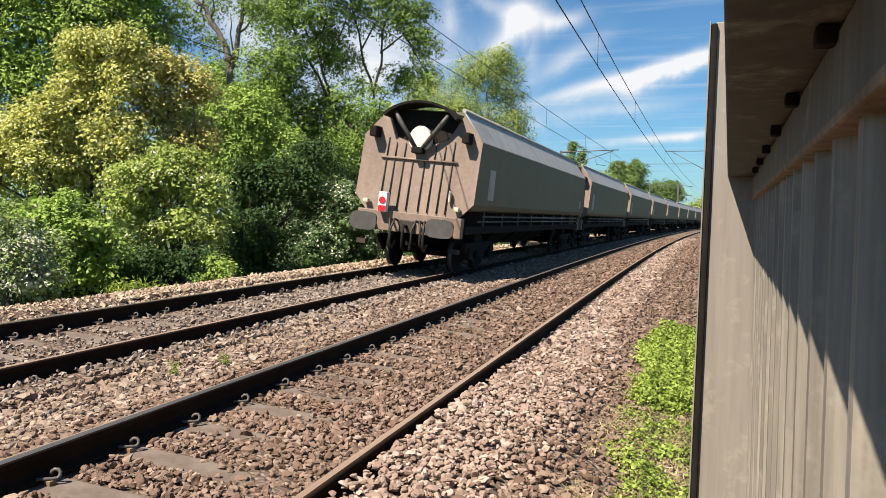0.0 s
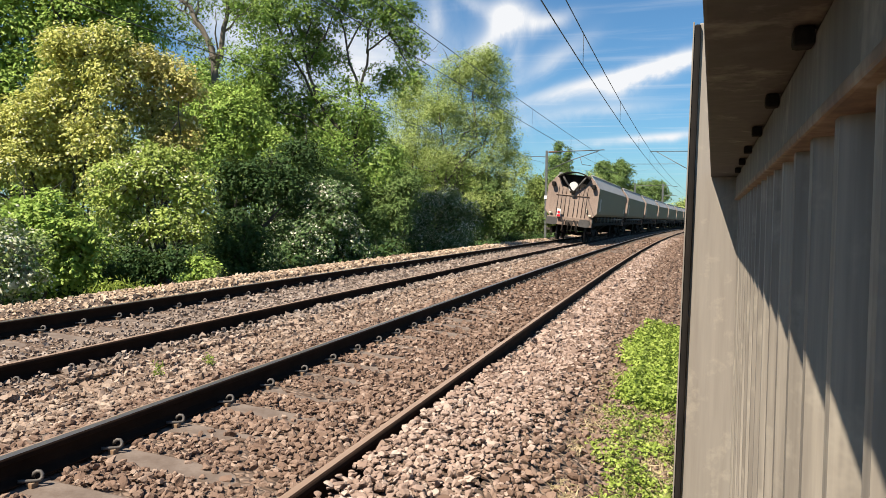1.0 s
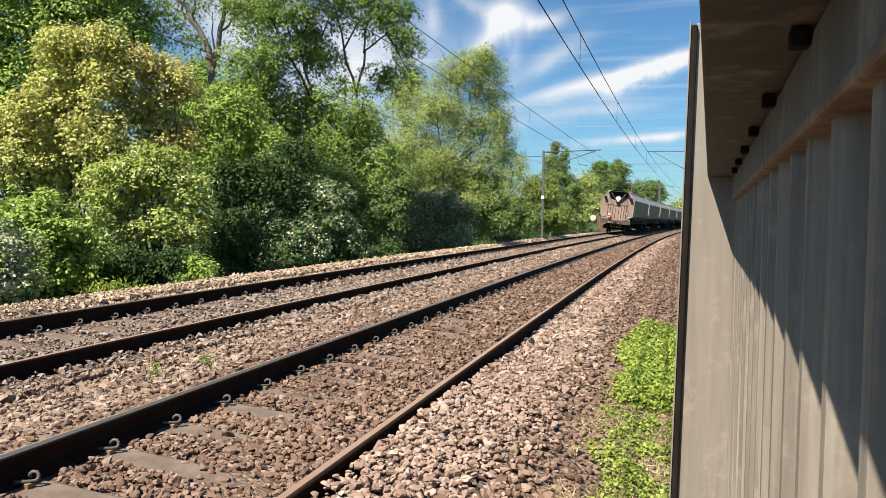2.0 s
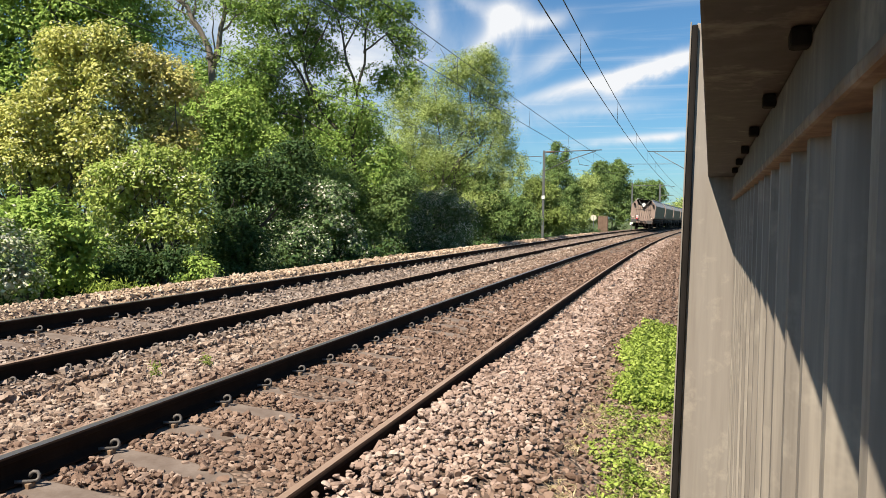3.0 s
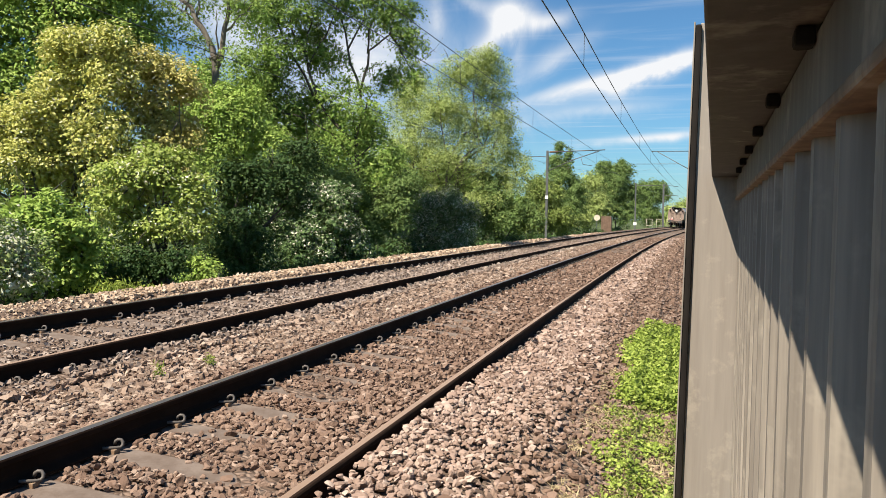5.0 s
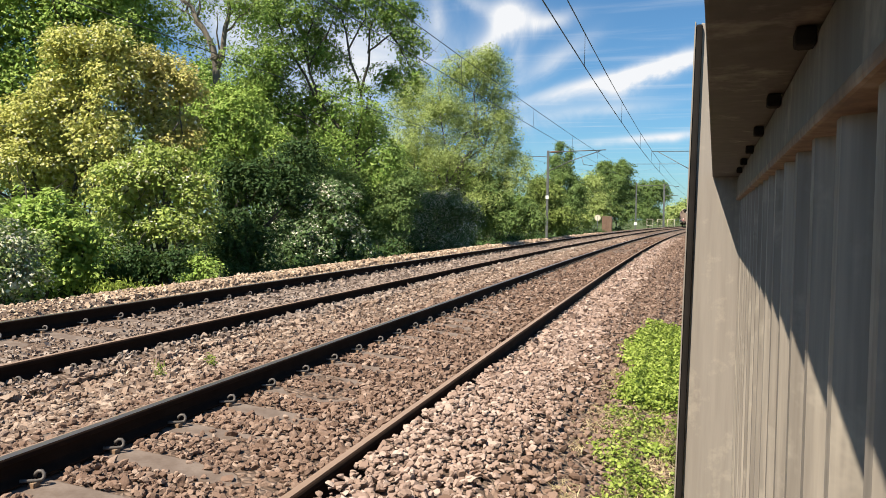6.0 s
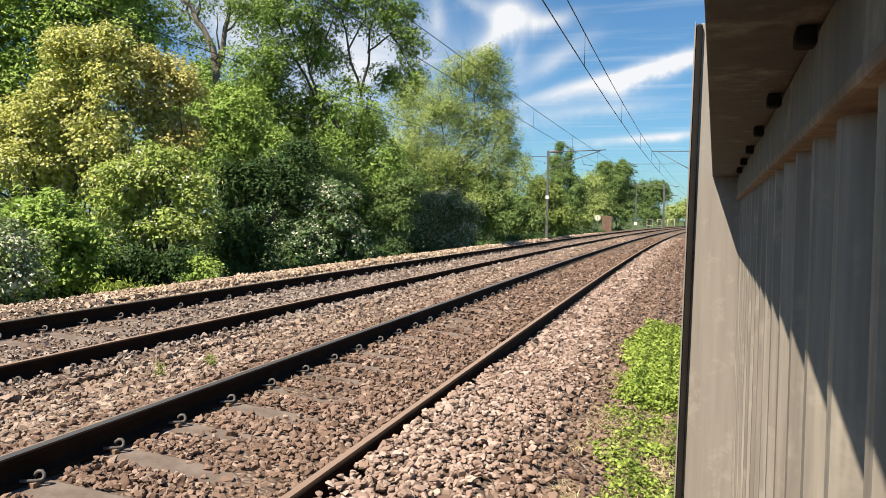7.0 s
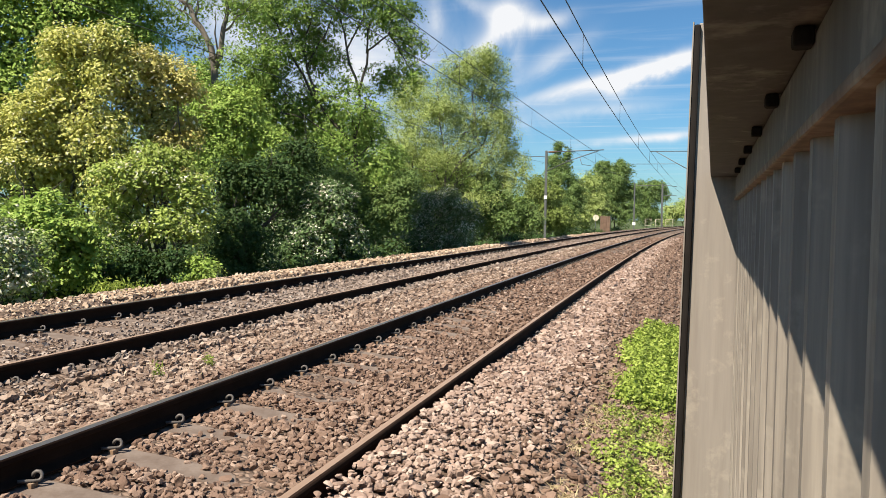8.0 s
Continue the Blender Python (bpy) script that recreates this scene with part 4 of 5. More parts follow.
    tree("low_bush", "pale green seedling bush at the edge of the ballast", "bush", -6.20, 12.91, LEAF_FRESH, 7, clump=0.16, per=30, size=0.055, flat=0.6,
         lobes=[(0.12, 0.04, 1.41, 0.28, 0.24), (-0.16, -0.04, 1.27, 0.22, 0.13)])
    tree("background_tree", "tall dense green tree behind the hedge", "tree", -17.47, 20.42, LEAF_FRESH, 8, clump=0.46, per=56, size=0.12, flat=0.6, inner=0.35, cover=1.2, trunk_r=0.22,
         lobes=[(0.07, 0.04, 8.58, 1.55, 1.09), (1.98, 0.62, 8.97, 1.46, 1.09), (-0.94, -0.33, 7.10, 1.46, 1.27), (2.97, 0.87, 7.89, 0.82, 1.37), (-2.03, -0.58, 8.72, 1.64, 1.46), (0.81, 0.19, 6.95, 1.64, 1.46), (1.60, 0.56, 10.24, 2.00, 1.27), (-0.67, -0.10, 10.38, 2.00, 1.27), (-3.20, -1.01, 6.71, 2.00, 1.82), (-0.19, -0.19, 5.11, 1.64, 1.46), (3.01, 0.96, 9.71, 0.91, 1.09)])
    # ivy coloured near black where the neighbouring trees' shade falls
    tree("ivy_tree", "dark green ivy-clad tree in the hedge, darkened further for shade", "tree", -8.17, 17.67, LEAF_SHADED, 9, clump=0.3, per=46, size=0.085, flat=0.7, stem=0.3,
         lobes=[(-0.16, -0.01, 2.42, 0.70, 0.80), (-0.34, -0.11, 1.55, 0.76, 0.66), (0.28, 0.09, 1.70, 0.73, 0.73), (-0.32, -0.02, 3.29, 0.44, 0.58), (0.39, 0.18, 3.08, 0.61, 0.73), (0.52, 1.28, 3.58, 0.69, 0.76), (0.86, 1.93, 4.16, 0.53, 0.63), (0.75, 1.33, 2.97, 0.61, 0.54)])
    tree("green_tree", "dense green tree in the hedge", "tree", -10.62, 22.29, LEAF_FRESH, 10, clump=0.34, per=54, size=0.088, flat=0.6, stem=0.25,
         lobes=[(-1.04, -0.24, 6.03, 0.73, 0.69), (-0.24, -0.02, 5.76, 0.95, 1.00), (-0.74, -0.21, 4.67, 0.91, 0.91), (0.22, 0.07, 4.59, 0.82, 0.91), (-1.36, -0.38, 5.11, 0.51, 1.09), (-0.36, -0.15, 3.58, 0.82, 0.66)])
    tree("tall_tree", "tall green tree with bare limbs and sky gaps", "tree", -9.92, 29.67, LEAF_MID, 11, clump=0.36, per=34, size=0.105, flat=0.55, gaps=-0.17, inner=0.16, cover=1.45, trunk_r=0.16, bark=BARK_DARK, bosses=1,
         boughs=[(0.170, [(0.01, -0.01, 1.16), (-0.13, 0.10, 4.65), (-0.03, 0.26, 7.68)]),
                 (0.060, [(-0.02, 0.26, 7.44), (-0.61, 0.17, 9.53), (-1.01, 0.12, 11.16), (-1.28, 0.12, 12.78)]),
                 (0.062, [(-0.03, 0.26, 7.68), (0.20, 0.40, 9.31), (1.03, 0.68, 10.07), (2.26, 1.03, 9.76)]),
                 (0.048, [(0.20, 0.40, 9.19), (0.35, 0.50, 10.48), (0.98, 0.75, 11.88)]),
                 (0.075, [(-0.31, 0.09, 5.58), (-1.81, -0.28, 7.30), (-2.18, -0.32, 8.81), (-2.11, -0.23, 10.44), (-2.60, -0.31, 12.06)]),
                 (0.060, [(-1.90, -0.30, 7.41), (-3.10, -0.56, 9.73), (-3.93, -0.72, 11.58)]),
                 (0.050, [(-2.13, -0.32, 8.58), (-1.43, -0.05, 9.98), (-1.02, 0.13, 11.39)]),
                 (0.048, [(-0.17, 0.09, 4.65), (-1.10, -0.13, 5.80), (-2.23, -0.44, 6.48), (-3.62, -0.77, 8.32)]),
                 (0.050, [(1.03, 0.68, 10.07), (1.61, 0.82, 9.33), (2.08, 0.92, 8.41)]),
                 (0.045, [(-0.61, 0.16, 9.30), (-0.09, 0.36, 10.24), (0.10, 0.46, 11.41)]),
                 (0.045, [(-2.19, -0.32, 9.04), (-2.89, -0.47, 10.19), (-3.03, -0.47, 11.36)]),
                 (0.040, [(-2.23, -0.44, 6.48), (-3.13, -0.70, 6.70), (-4.28, -0.99, 7.84)])],
         lobes=[(-3.90, -0.76, 10.64, 1.63, 1.17), (-2.23, -0.25, 10.79, 1.40, 1.17), (-0.56, 0.25, 11.05, 1.40, 0.98), (1.01, 0.71, 10.84, 1.17, 0.93), (1.82, 0.90, 9.68, 0.70, 0.93), (2.08, 0.91, 8.18, 0.51, 0.65), (-3.63, -0.76, 8.79, 1.40, 1.17), (-2.30, 0.70, 9.25, 1.44, 1.08), (-0.90, -0.04, 6.73, 1.12, 1.28), (0.12, 0.25, 6.40, 1.07, 1.40), (0.50, 0.29, 4.66, 1.17, 1.17), (-2.23, 0.62, 6.85, 0.96, 1.20), (0.54, 2.03, 8.42, 0.98, 0.73), (-3.29, -0.48, 12.75, 2.33, 1.17), (-0.16, 0.45, 12.80, 2.33, 1.28), (-0.85, -0.10, 4.87, 1.17, 1.05)])
    tree("hawthorn_bush", "dark hawthorn bush with greyish blossom", "bush", -8.96, 23.30, LEAF_BLOSSOM, 12, clump=0.28, per=46, size=0.078, flat=0.55,
         lobes=[(-0.53, -0.13, 2.61, 1.08, 0.75), (0.44, 0.17, 2.90, 0.93, 0.71), (-0.87, -0.27, 1.67, 1.08, 0.75), (0.47, 0.13, 1.88, 1.12, 0.78), (1.19, 0.34, 1.70, 0.60, 0.65), (-0.14, -0.08, 1.22, 1.12, 0.47)])
    tree("green_bush", "green bush under the tall tree", "bush", -9.71, 29.22, LEAF_FAR, 13, clump=0.34, per=44, size=0.1, flat=0.6,
         lobes=[(0.57, 0.72, 2.33, 1.28, 1.17), (-0.07, 0.49, 1.39, 1.17, 0.70), (1.22, 0.94, 3.04, 1.05, 1.17), (-0.61, -0.62, 3.44, 1.02, 1.02), (-1.36, -1.87, 3.83, 0.98, 0.87)])
    tree("hawthorn_bush", "grey-green hawthorn bush with pale blossom", "bush", -9.00, 36.23, LEAF_GREY, 14, clump=0.36, per=46, size=0.1, flat=0.6,
         lobes=[(-0.48, -0.10, 2.88, 1.44, 1.05), (0.99, 0.31, 2.49, 1.33, 1.25), (-0.98, -0.30, 1.76, 1.25, 0.83), (0.35, 0.08, 1.51, 1.66, 0.69)])
    tree("willow_tree", "pale grey-green willow tree", "tree", -10.14, 45.62, LEAF_PALE, 15, clump=0.42, per=56, size=0.108, thin=0.4, flat=0.9, trunk_r=0.22, bark=BARK, cover=1.15,
         lobes=[(1.53, 0.54, 11.50, 1.44, 1.23), (-0.03, 0.05, 10.93, 1.57, 1.44), (2.16, 0.65, 9.87, 1.23, 1.64), (-1.02, -0.34, 8.80, 1.99, 1.71), (1.29, 0.31, 7.98, 1.78, 1.64), (-3.61, 1.02, 9.74, 1.28, 1.71), (-2.77, -0.96, 6.54, 1.88, 1.71), (-0.29, -0.26, 5.73, 2.22, 1.88), (2.01, 0.43, 5.76, 1.71, 1.88), (-3.55, -1.25, 4.99, 1.37, 1.37), (3.08, 0.70, 4.75, 1.23, 1.88), (1.42, 0.13, 3.02, 2.05, 1.71), (2.69, 0.70, 7.31, 1.16, 1.23), (-0.56, -0.43, 3.67, 2.05, 1.71)])
    tree("green_bush", "green bush at the willow's foot", "bush", -7.55, 45.55, LEAF_FAR, 16, clump=0.4, per=46, size=0.12, flat=0.7,
         lobes=[(-0.41, -0.08, 3.36, 1.29, 1.69), (0.75, 0.23, 2.53, 1.29, 1.22), (-1.34, -0.43, 1.65, 1.35, 0.85), (1.57, 0.46, 2.21, 0.88, 0.85)])
    tree("green_bush", "yellow-green bush beside the line mast", "bush", -7.91, 65.83, LEAF_LIME_PLAIN, 17, clump=0.42, per=40, size=0.15, flat=0.7,
         lobes=[(-0.99, -0.26, 3.77, 1.25, 1.92), (0.15, 0.10, 4.26, 1.54, 1.83), (-0.48, -0.19, 2.09, 1.73, 1.06), (1.12, 0.30, 2.36, 1.63, 1.35)])
    tree("pointed_tree", "slender pointed green tree behind the mast", "tree", -8.27, 80.45, LEAF_FAR, 18, clump=0.4, per=36, size=0.15, flat=0.7,
         lobes=[(-0.63, -0.01, 9.66, 0.41, 0.82), (-0.87, -0.15, 8.14, 0.82, 1.05), (0.15, 0.13, 7.57, 0.76, 1.28), (-0.49, -0.11, 6.51, 1.40, 1.40), (0.84, 0.21, 4.67, 1.63, 1.86), (-0.83, -0.29, 4.65, 1.63, 1.75), (0.06, -0.11, 2.62, 2.10, 1.63), (0.40, 0.26, 8.97, 0.35, 0.82)])
    tree("green_bush", "pale green bushes beside the track", "bush", -8.40, 105.42, LEAF_PALE, 19, clump=0.5, per=34, size=0.19, flat=0.8,
         lobes=[(0.34, 0.21, 7.02, 1.67, 1.89), (-0.56, -0.13, 5.34, 1.82, 1.97), (1.14, 0.32, 4.23, 2.12, 2.42), (-0.85, -0.34, 2.69, 2.27, 1.67)])
    tree("round_tree", "round-headed green tree beyond the mast", "tree", -5.66, 118.85, LEAF_FAR, 20, clump=0.5, per=34, size=0.2, flat=0.65,
         lobes=[(-1.48, -0.32, 9.51, 1.69, 1.52), (0.70, 0.34, 9.80, 1.69, 1.52), (-0.23, -0.02, 7.84, 2.70, 2.20), (1.04, 0.27, 5.75, 2.03, 2.70), (-0.95, -0.38, 4.45, 2.37, 2.53), (1.11, 0.18, 3.22, 1.86, 1.86)])
    tree("round_tree", "distant round-headed green tree", "tree", -2.41, 168.86, LEAF_FAR, 21, clump=0.7, per=34, size=0.27, flat=0.7,
         lobes=[(-1.16, -0.23, 8.90, 1.90, 1.78), (1.33, 0.52, 9.18, 2.37, 1.66), (2.52, 0.79, 7.41, 1.90, 1.66), (-0.52, -0.16, 6.18, 2.61, 2.37), (0.11, -0.09, 3.58, 2.85, 2.14), (-2.19, -0.73, 4.49, 2.14, 2.61)])
    tree("round_tree", "distant hazy green tree at the bend", "tree", 5.73, 244.28, LEAF_PALE, 22, clump=1.2, per=40, size=0.5, flat=0.8,
         lobes=[(-2.79, -0.84, 4.49, 2.72, 2.21), (-0.37, -0.08, 5.54, 2.38, 2.38), (2.05, 0.67, 6.26, 3.05, 3.39), (-5.18, -1.63, 2.75, 3.05, 1.70), (5.33, 1.59, 5.12, 3.39, 3.39)])
    tree("background_tree", "green tree filling the gap behind the tall tree", "tree", -15.17, 38.69, LEAF_MID, 23, clump=0.5, per=44, size=0.13, flat=0.7,
         lobes=[(-0.07, 0.06, 6.51, 1.53, 1.53), (1.68, 0.60, 6.85, 1.22, 1.53), (-0.92, -0.24, 5.28, 1.84, 1.53), (1.44, 0.43, 4.70, 1.68, 1.53), (2.90, 0.88, 5.03, 1.22, 1.53), (0.30, 0.04, 3.46, 2.14, 1.53), (-2.67, -0.77, 4.95, 1.84, 1.84)])
    tree("background_tree", "green tree standing behind the hedge", "tree", -15.88, 29.15, LEAF_MID, 24, clump=0.46, per=44, size=0.12, flat=0.7,
         lobes=[(3.03, 0.93, 6.84, 1.15, 1.20), (1.63, 0.56, 7.78, 1.08, 1.08), (-0.92, -0.18, 8.22, 0.96, 0.96), (0.94, 0.34, 7.53, 1.20, 1.32), (0.06, 0.01, 5.83, 1.44, 1.44), (-1.11, -0.30, 6.77, 1.20, 1.44), (-1.51, -0.52, 4.37, 1.44, 1.44), (1.91, 0.56, 5.86, 1.20, 1.44)])
    tree("background_tree", "green tree standing behind the willow", "tree", -15.12, 55.38, LEAF_MID, 25, clump=0.55, per=40, size=0.15, flat=0.7,
         lobes=[(-2.33, -0.68, 4.31, 1.69, 2.11), (0.08, 0.06, 4.77, 2.11, 2.11), (2.52, 0.77, 4.38, 2.11, 1.90), (4.99, 1.44, 3.15, 1.69, 1.69), (-4.74, -1.43, 3.42, 2.11, 1.69)])
    tree("ash_tree", "tall pale-barked tree with sparse green leaves", "tree", -12.54, 23.68, LEAF_MID, 30, clump=0.3, per=30, size=0.085, flat=0.6, gaps=-0.15, inner=0.05, cover=1.1, bark=BARK,
         boughs=[(0.170, [(0.01, -0.00, 1.50), (-0.10, 0.15, 5.72), (-0.38, 0.16, 7.78), (-0.68, 0.12, 8.95), (-1.61, -0.11, 9.92), (-2.27, -0.25, 11.29)]),
                 (0.110, [(-0.30, 0.17, 7.58), (-0.08, 0.30, 8.96), (0.05, 0.38, 9.95), (0.13, 0.46, 11.32)]),
                 (0.050, [(-0.59, 0.13, 8.56), (-1.18, -0.01, 9.34), (-1.95, -0.22, 9.82)]),
                 (0.040, [(-1.37, -0.06, 9.53), (-1.12, 0.07, 10.71)]),
                 (0.040, [(-0.13, 0.28, 8.76), (0.52, 0.49, 9.36), (0.88, 0.63, 9.96)])],
         lobes=[(-1.94, -0.23, 9.52, 0.79, 0.69), (-1.06, -0.02, 8.26, 0.55, 0.49), (0.70, 0.55, 9.46, 0.75, 0.79), (-0.66, 0.22, 11.02, 1.38, 0.98), (-2.20, -0.34, 8.63, 0.49, 0.39), (0.36, 0.39, 7.99, 0.59, 0.59), (-1.69, 1.43, 9.93, 0.46, 0.62)])
    # added undergrowth along the hedge's foot, its leaves darkened for the shade there
    rng = np.random.default_rng(49)
    for i in range(19):
        s = 14.5 + i * 4.0 + max(0, i - 10) ** 2 * 0.35
        p = on_line(s, -7.9 - 0.012 * min(s, 60), 0)
        low = [(rng.normal() * 0.35, -2.2 + j * 0.75, rng.uniform(0.2, 0.7), rng.uniform(0.6, 0.85), rng.uniform(0.5, 0.8)) for j in range(7)]
        tree("low_bush", "low dark green undergrowth at the hedge's foot, leaves darkened for shade", "bush", p.x, p.y, LEAF_SHADED, 70 + i, clump=0.34 + 0.002 * s, per=24, size=0.1 + 0.0013 * s, flat=0.6, lobes=low, bosses=0)
    # wood behind
    rng = np.random.default_rng(50)
    L = []
    for i in range(46):
        s = 12 + 120 * i / 45
        L.append((-19 - 3 * rng.uniform() + s * 0.03, s, rng.uniform(0.8, 3.6), 2.6, 2.0))
    root = tagged(empty("wood"), "dense green wood behind the hedge", "wood", kind="stuff")
    P, N, S = crown_leaves(rng, L, 0.85, 20, 0.36, 0.7, -0.4, 0.1, 0.65)
    blades("foliage", P, N, S, LEAF_MID, root, rng, 0.6, True)


plant_trees()


def weeds():
    rng = np.random.default_rng(60)

    def spots(n, s0, s1, o0, o1, z0, z1, thin_out):
        s, o = rng.uniform(s0, s1, n), rng.uniform(o0, o1, n)
        d = np.array([noise.noise((a * 4.2, b * 2.6, 5)) * 0.7 + noise.noise((a * 11, b * 8, 9)) * 0.5 for a, b in zip(o, s)])
        edge = 2.03 + 0.10 * np.sin(s * 1.7) + 0.05 * np.sin(s * 5.3)
        k = (d > thin_out) & (o > edge)
        s, o = s[k], o[k]
        return np.stack([o + CURVE * s * s / 2, s, np.array([ground_z(v) for v in o]) + rng.uniform(z0, z1, len(o)) * np.clip((o - 1.95) * 4, 0.35, 1)], 1)

    root = tagged(empty("weed_patch"), "bright green low weeds growing beside the steel wall", "weeds", kind="stuff")
    leaf_cloud("leaves", spots(3800, 7.2, 12.4, 1.95, 3.0, 0.02, 0.15, -0.4), 0.05, 12, 0.037, LEAF_WEED, root, rng, 1.1, 0.55, 0.9)
    leaf_cloud("broad_leaves", spots(1300, 3.2, 7.5, 1.95, 2.9, 0.02, 0.07, -0.02), 0.035, 10, 0.028, LEAF_WEED, root, rng, 2.0, 0.45, 1.05)
    leaf_cloud("small_leaves", spots(3000, 3.2, 7.6, 2.0, 2.9, 0.0, 0.04, -0.2), 0.05, 8, 0.022, LEAF_WEED_DULL, root, rng, 1.6, 0.35, 0.9)
    root = tagged(empty("dry_grass"), "dry straw-coloured grass on the path", "grass", kind="stuff")
    n = 1700
    s = rng.uniform(2.8, 8.5, n)
    o = 1.88 + rng.uniform(0, 0.95, n)
    k = np.array([noise.noise((a * 2.2, b * 1.5, 1)) for a, b in zip(o, s)]) > -0.25 - (o - 2.0) * 0.3
    s, o = s[k], o[k]
    C = np.stack([o, s, np.array([ground_z(v) for v in o]) + 0.014], 1)
    leaf_cloud("blades", C, 0.05, 10, 0.075, STRAW, root, rng, 1.5, 0.15, 0.055)
    for x, y in ((-5.9, 10.3), (-6.15, 13.3)):
        root = tagged(empty("grass_tuft", pose(x, y, ground_z(x) + 0.02)), "bright green grass tuft at the edge of the ballast", "grass")
        leaf_cloud("leaves", rng.normal(size=(40, 3)) * (0.2, 0.25, 0.05) + (0, 0, 0.1), 0.07, 14, 0.09, LEAF_WEED, root, rng, 0.3, 0.8, 0.25)
    for x, y, z in ((-1.62, 6.35, 0.0), (-1.75, 5.75, 0.0)):
        root = tagged(empty("weed_tuft", pose(x, y, ground_z(x) + 0.02)), "small green weed tuft in the ballast", "weed")
        leaf_cloud("leaves", rng.normal(size=(10, 3)) * (0.02, 0.02, 0.03) + (0, 0, 0.05), 0.02, 12, 0.035, LEAF_WEED, root, rng, 0.3, 1.2, 0.3)


weeds()


# ---------------------------------------------------------------- the train
HALF, LONG, PITCH = 1.38, 16.36, 17.6
OUTLINE = [(-1.22, 1.46), (1.22, 1.46), (HALF - 0.05, 1.5), (HALF, 1.62), (HALF, 2.98), (1.08, 3.35), (0.85, 3.62), (-0.85, 3.62), (-1.08, 3.35), (-HALF, 2.98), (-HALF, 1.62), (-HALF + 0.05, 1.5)]


def rake(x, z):
    return max(0.0, (z - 1.3)) * 0.16


def hopper_wagon():
    root = tagged(empty("hopper_wagon"), "dusty bogie hopper wagon with green sides and brown end", "wagon", "train")
    y0, y1 = 0.62, 0.62 + LONG
    bm = prism(OUTLINE, y0, y1, rake)
    part("body", bm, W_SIDE, root, "dirty dark green hopper body")
    # black box added where the gap under the body lies in shade
    part("under_body", boxed(-0.9, 0.9, y0 + 0.5, y1 - 0.5, 0.9, 1.5), DARK_STEEL, root, "black box for the shaded gap above the frame")
    for s in (-1, 1):      # pale sloping upper panels, a little proud
        bm = bmesh.new()
        a, b = Vector((HALF * s, 0, 2.985)), Vector((0.86 * s, 0, 3.64))
        n = Vector(((b - a).z * s, 0, abs((b - a).x))).normalized() * 0.012
        q = [a + n, b + n, b - n, a - n]
        near = [bm.verts.new((v.x, y0 + rake(0, v.z) - 0.004, v.z)) for v in q]
        far = [bm.verts.new((v.x, y1 - rake(0, v.z) + 0.004, v.z)) for v in q]
        bm.faces.new(near), bm.faces.new(far[::-1])
        for i in range(4):
            bm.faces.new((near[i], far[i], far[(i + 1) % 4], near[(i + 1) % 4]))
        bmesh.ops.recalc_face_normals(bm, faces=bm.faces)
        part("upper_panel", bm, W_ROOF, root, "pale grey sloping upper panel")
        part("top_rail", tubed([(0.86 * s, y0 + 0.36, 3.66), (0.86 * s, y1 - 0.36, 3.66)], 0.05, 6), W_ROOF, root)
        part("sole_bar", boxed(*sorted((1.12 * s, 1.24 * s)), y0 + 0.1, y1 - 0.1, 0.95, 1.13, bevel=0.01), DARK_STEEL, root)
        part("frame_pipe", tubed([(1.27 * s, y0 + 0.9, 1.24), (1.27 * s, y1 - 0.9, 1.24)], 0.02, 6), GALV, root, "thin bright pipe")
        for i in range(9):
            yy = y0 + 1.3 + i * 1.78
            part("side_bracket", boxed(*sorted((1.18 * s, 1.29 * s)), yy, yy + 0.1, 1.12, 1.5), W_FRAME, root)
        part("walk_rail", tubed([(1.30 * s, y0 + 1.2, 1.36), (1.30 * s, y1 - 1.2, 1.36)], 0.025, 6), GALV, root, "thin bright pipe")
        part("data_panel", boxed(*sorted((HALF * s, (HALF + 0.006) * s)), y0 + 1.15, y0 + 1.65, 1.75, 2.45), W_ROOF, root, "pale data panel")
        part("data_panel", boxed(*sorted((HALF * s, (HALF + 0.006) * s)), y1 - 1.2, y1 - 0.9, 1.75, 2.05), W_ROOF, root)
        for i in range(3):
            yy = y0 + 5.2 + i * 2.6
            bm = bmesh.new()
            v = [bm.verts.new(c) for c in ((0.2 * s, yy, 0.45), (0.2 * s, yy + 1.9, 0.45), (0.95 * s, yy + 2.2, 1.18), (0.95 * s, yy - 0.3, 1.18),
                                           (0.1 * s, yy, 0.45), (0.1 * s, yy + 1.9, 0.45), (0.1 * s, yy + 2.2, 1.18), (0.1 * s, yy - 0.3, 1.18))]
            for f in ((0, 1, 2, 3), (4, 7, 6, 5), (0, 4, 5, 1), (3, 2, 6, 7), (0, 3, 7, 4), (1, 5, 6, 2)):
                bm.faces.new([v[i2] for i2 in f])
            bmesh.ops.recalc_face_normals(bm, faces=bm.faces)
            part("hopper_chute", bm, DARK_STEEL, root)
    for end in (0, 1):
        def my(y):
            return y if end == 0 else (y0 + y1) - y

        def eb(x0, x1, a, b, z0, z1, bevel=0.0):
            a, b = sorted((my(a), my(b)))
            return boxed(x0, x1, a, b, z0, z1, bevel=bevel)

        # end plate, with an opening at the top
        shape = [(-1.0, 1.19), (1.0, 1.19), (1.23, 1.43), (HALF + 0.02, 1.62), (HALF + 0.02, 2.98), (1.08, 3.36), (0.9, 3.55), (0.62, 2.98), (0.3, 2.86),
                 (-0.3, 2.86), (-0.62, 2.98), (-0.9, 3.55), (-1.08, 3.36), (-HALF - 0.02, 2.98), (-HALF - 0.02, 1.62), (-1.23, 1.43)]
        bm = bmesh.new()
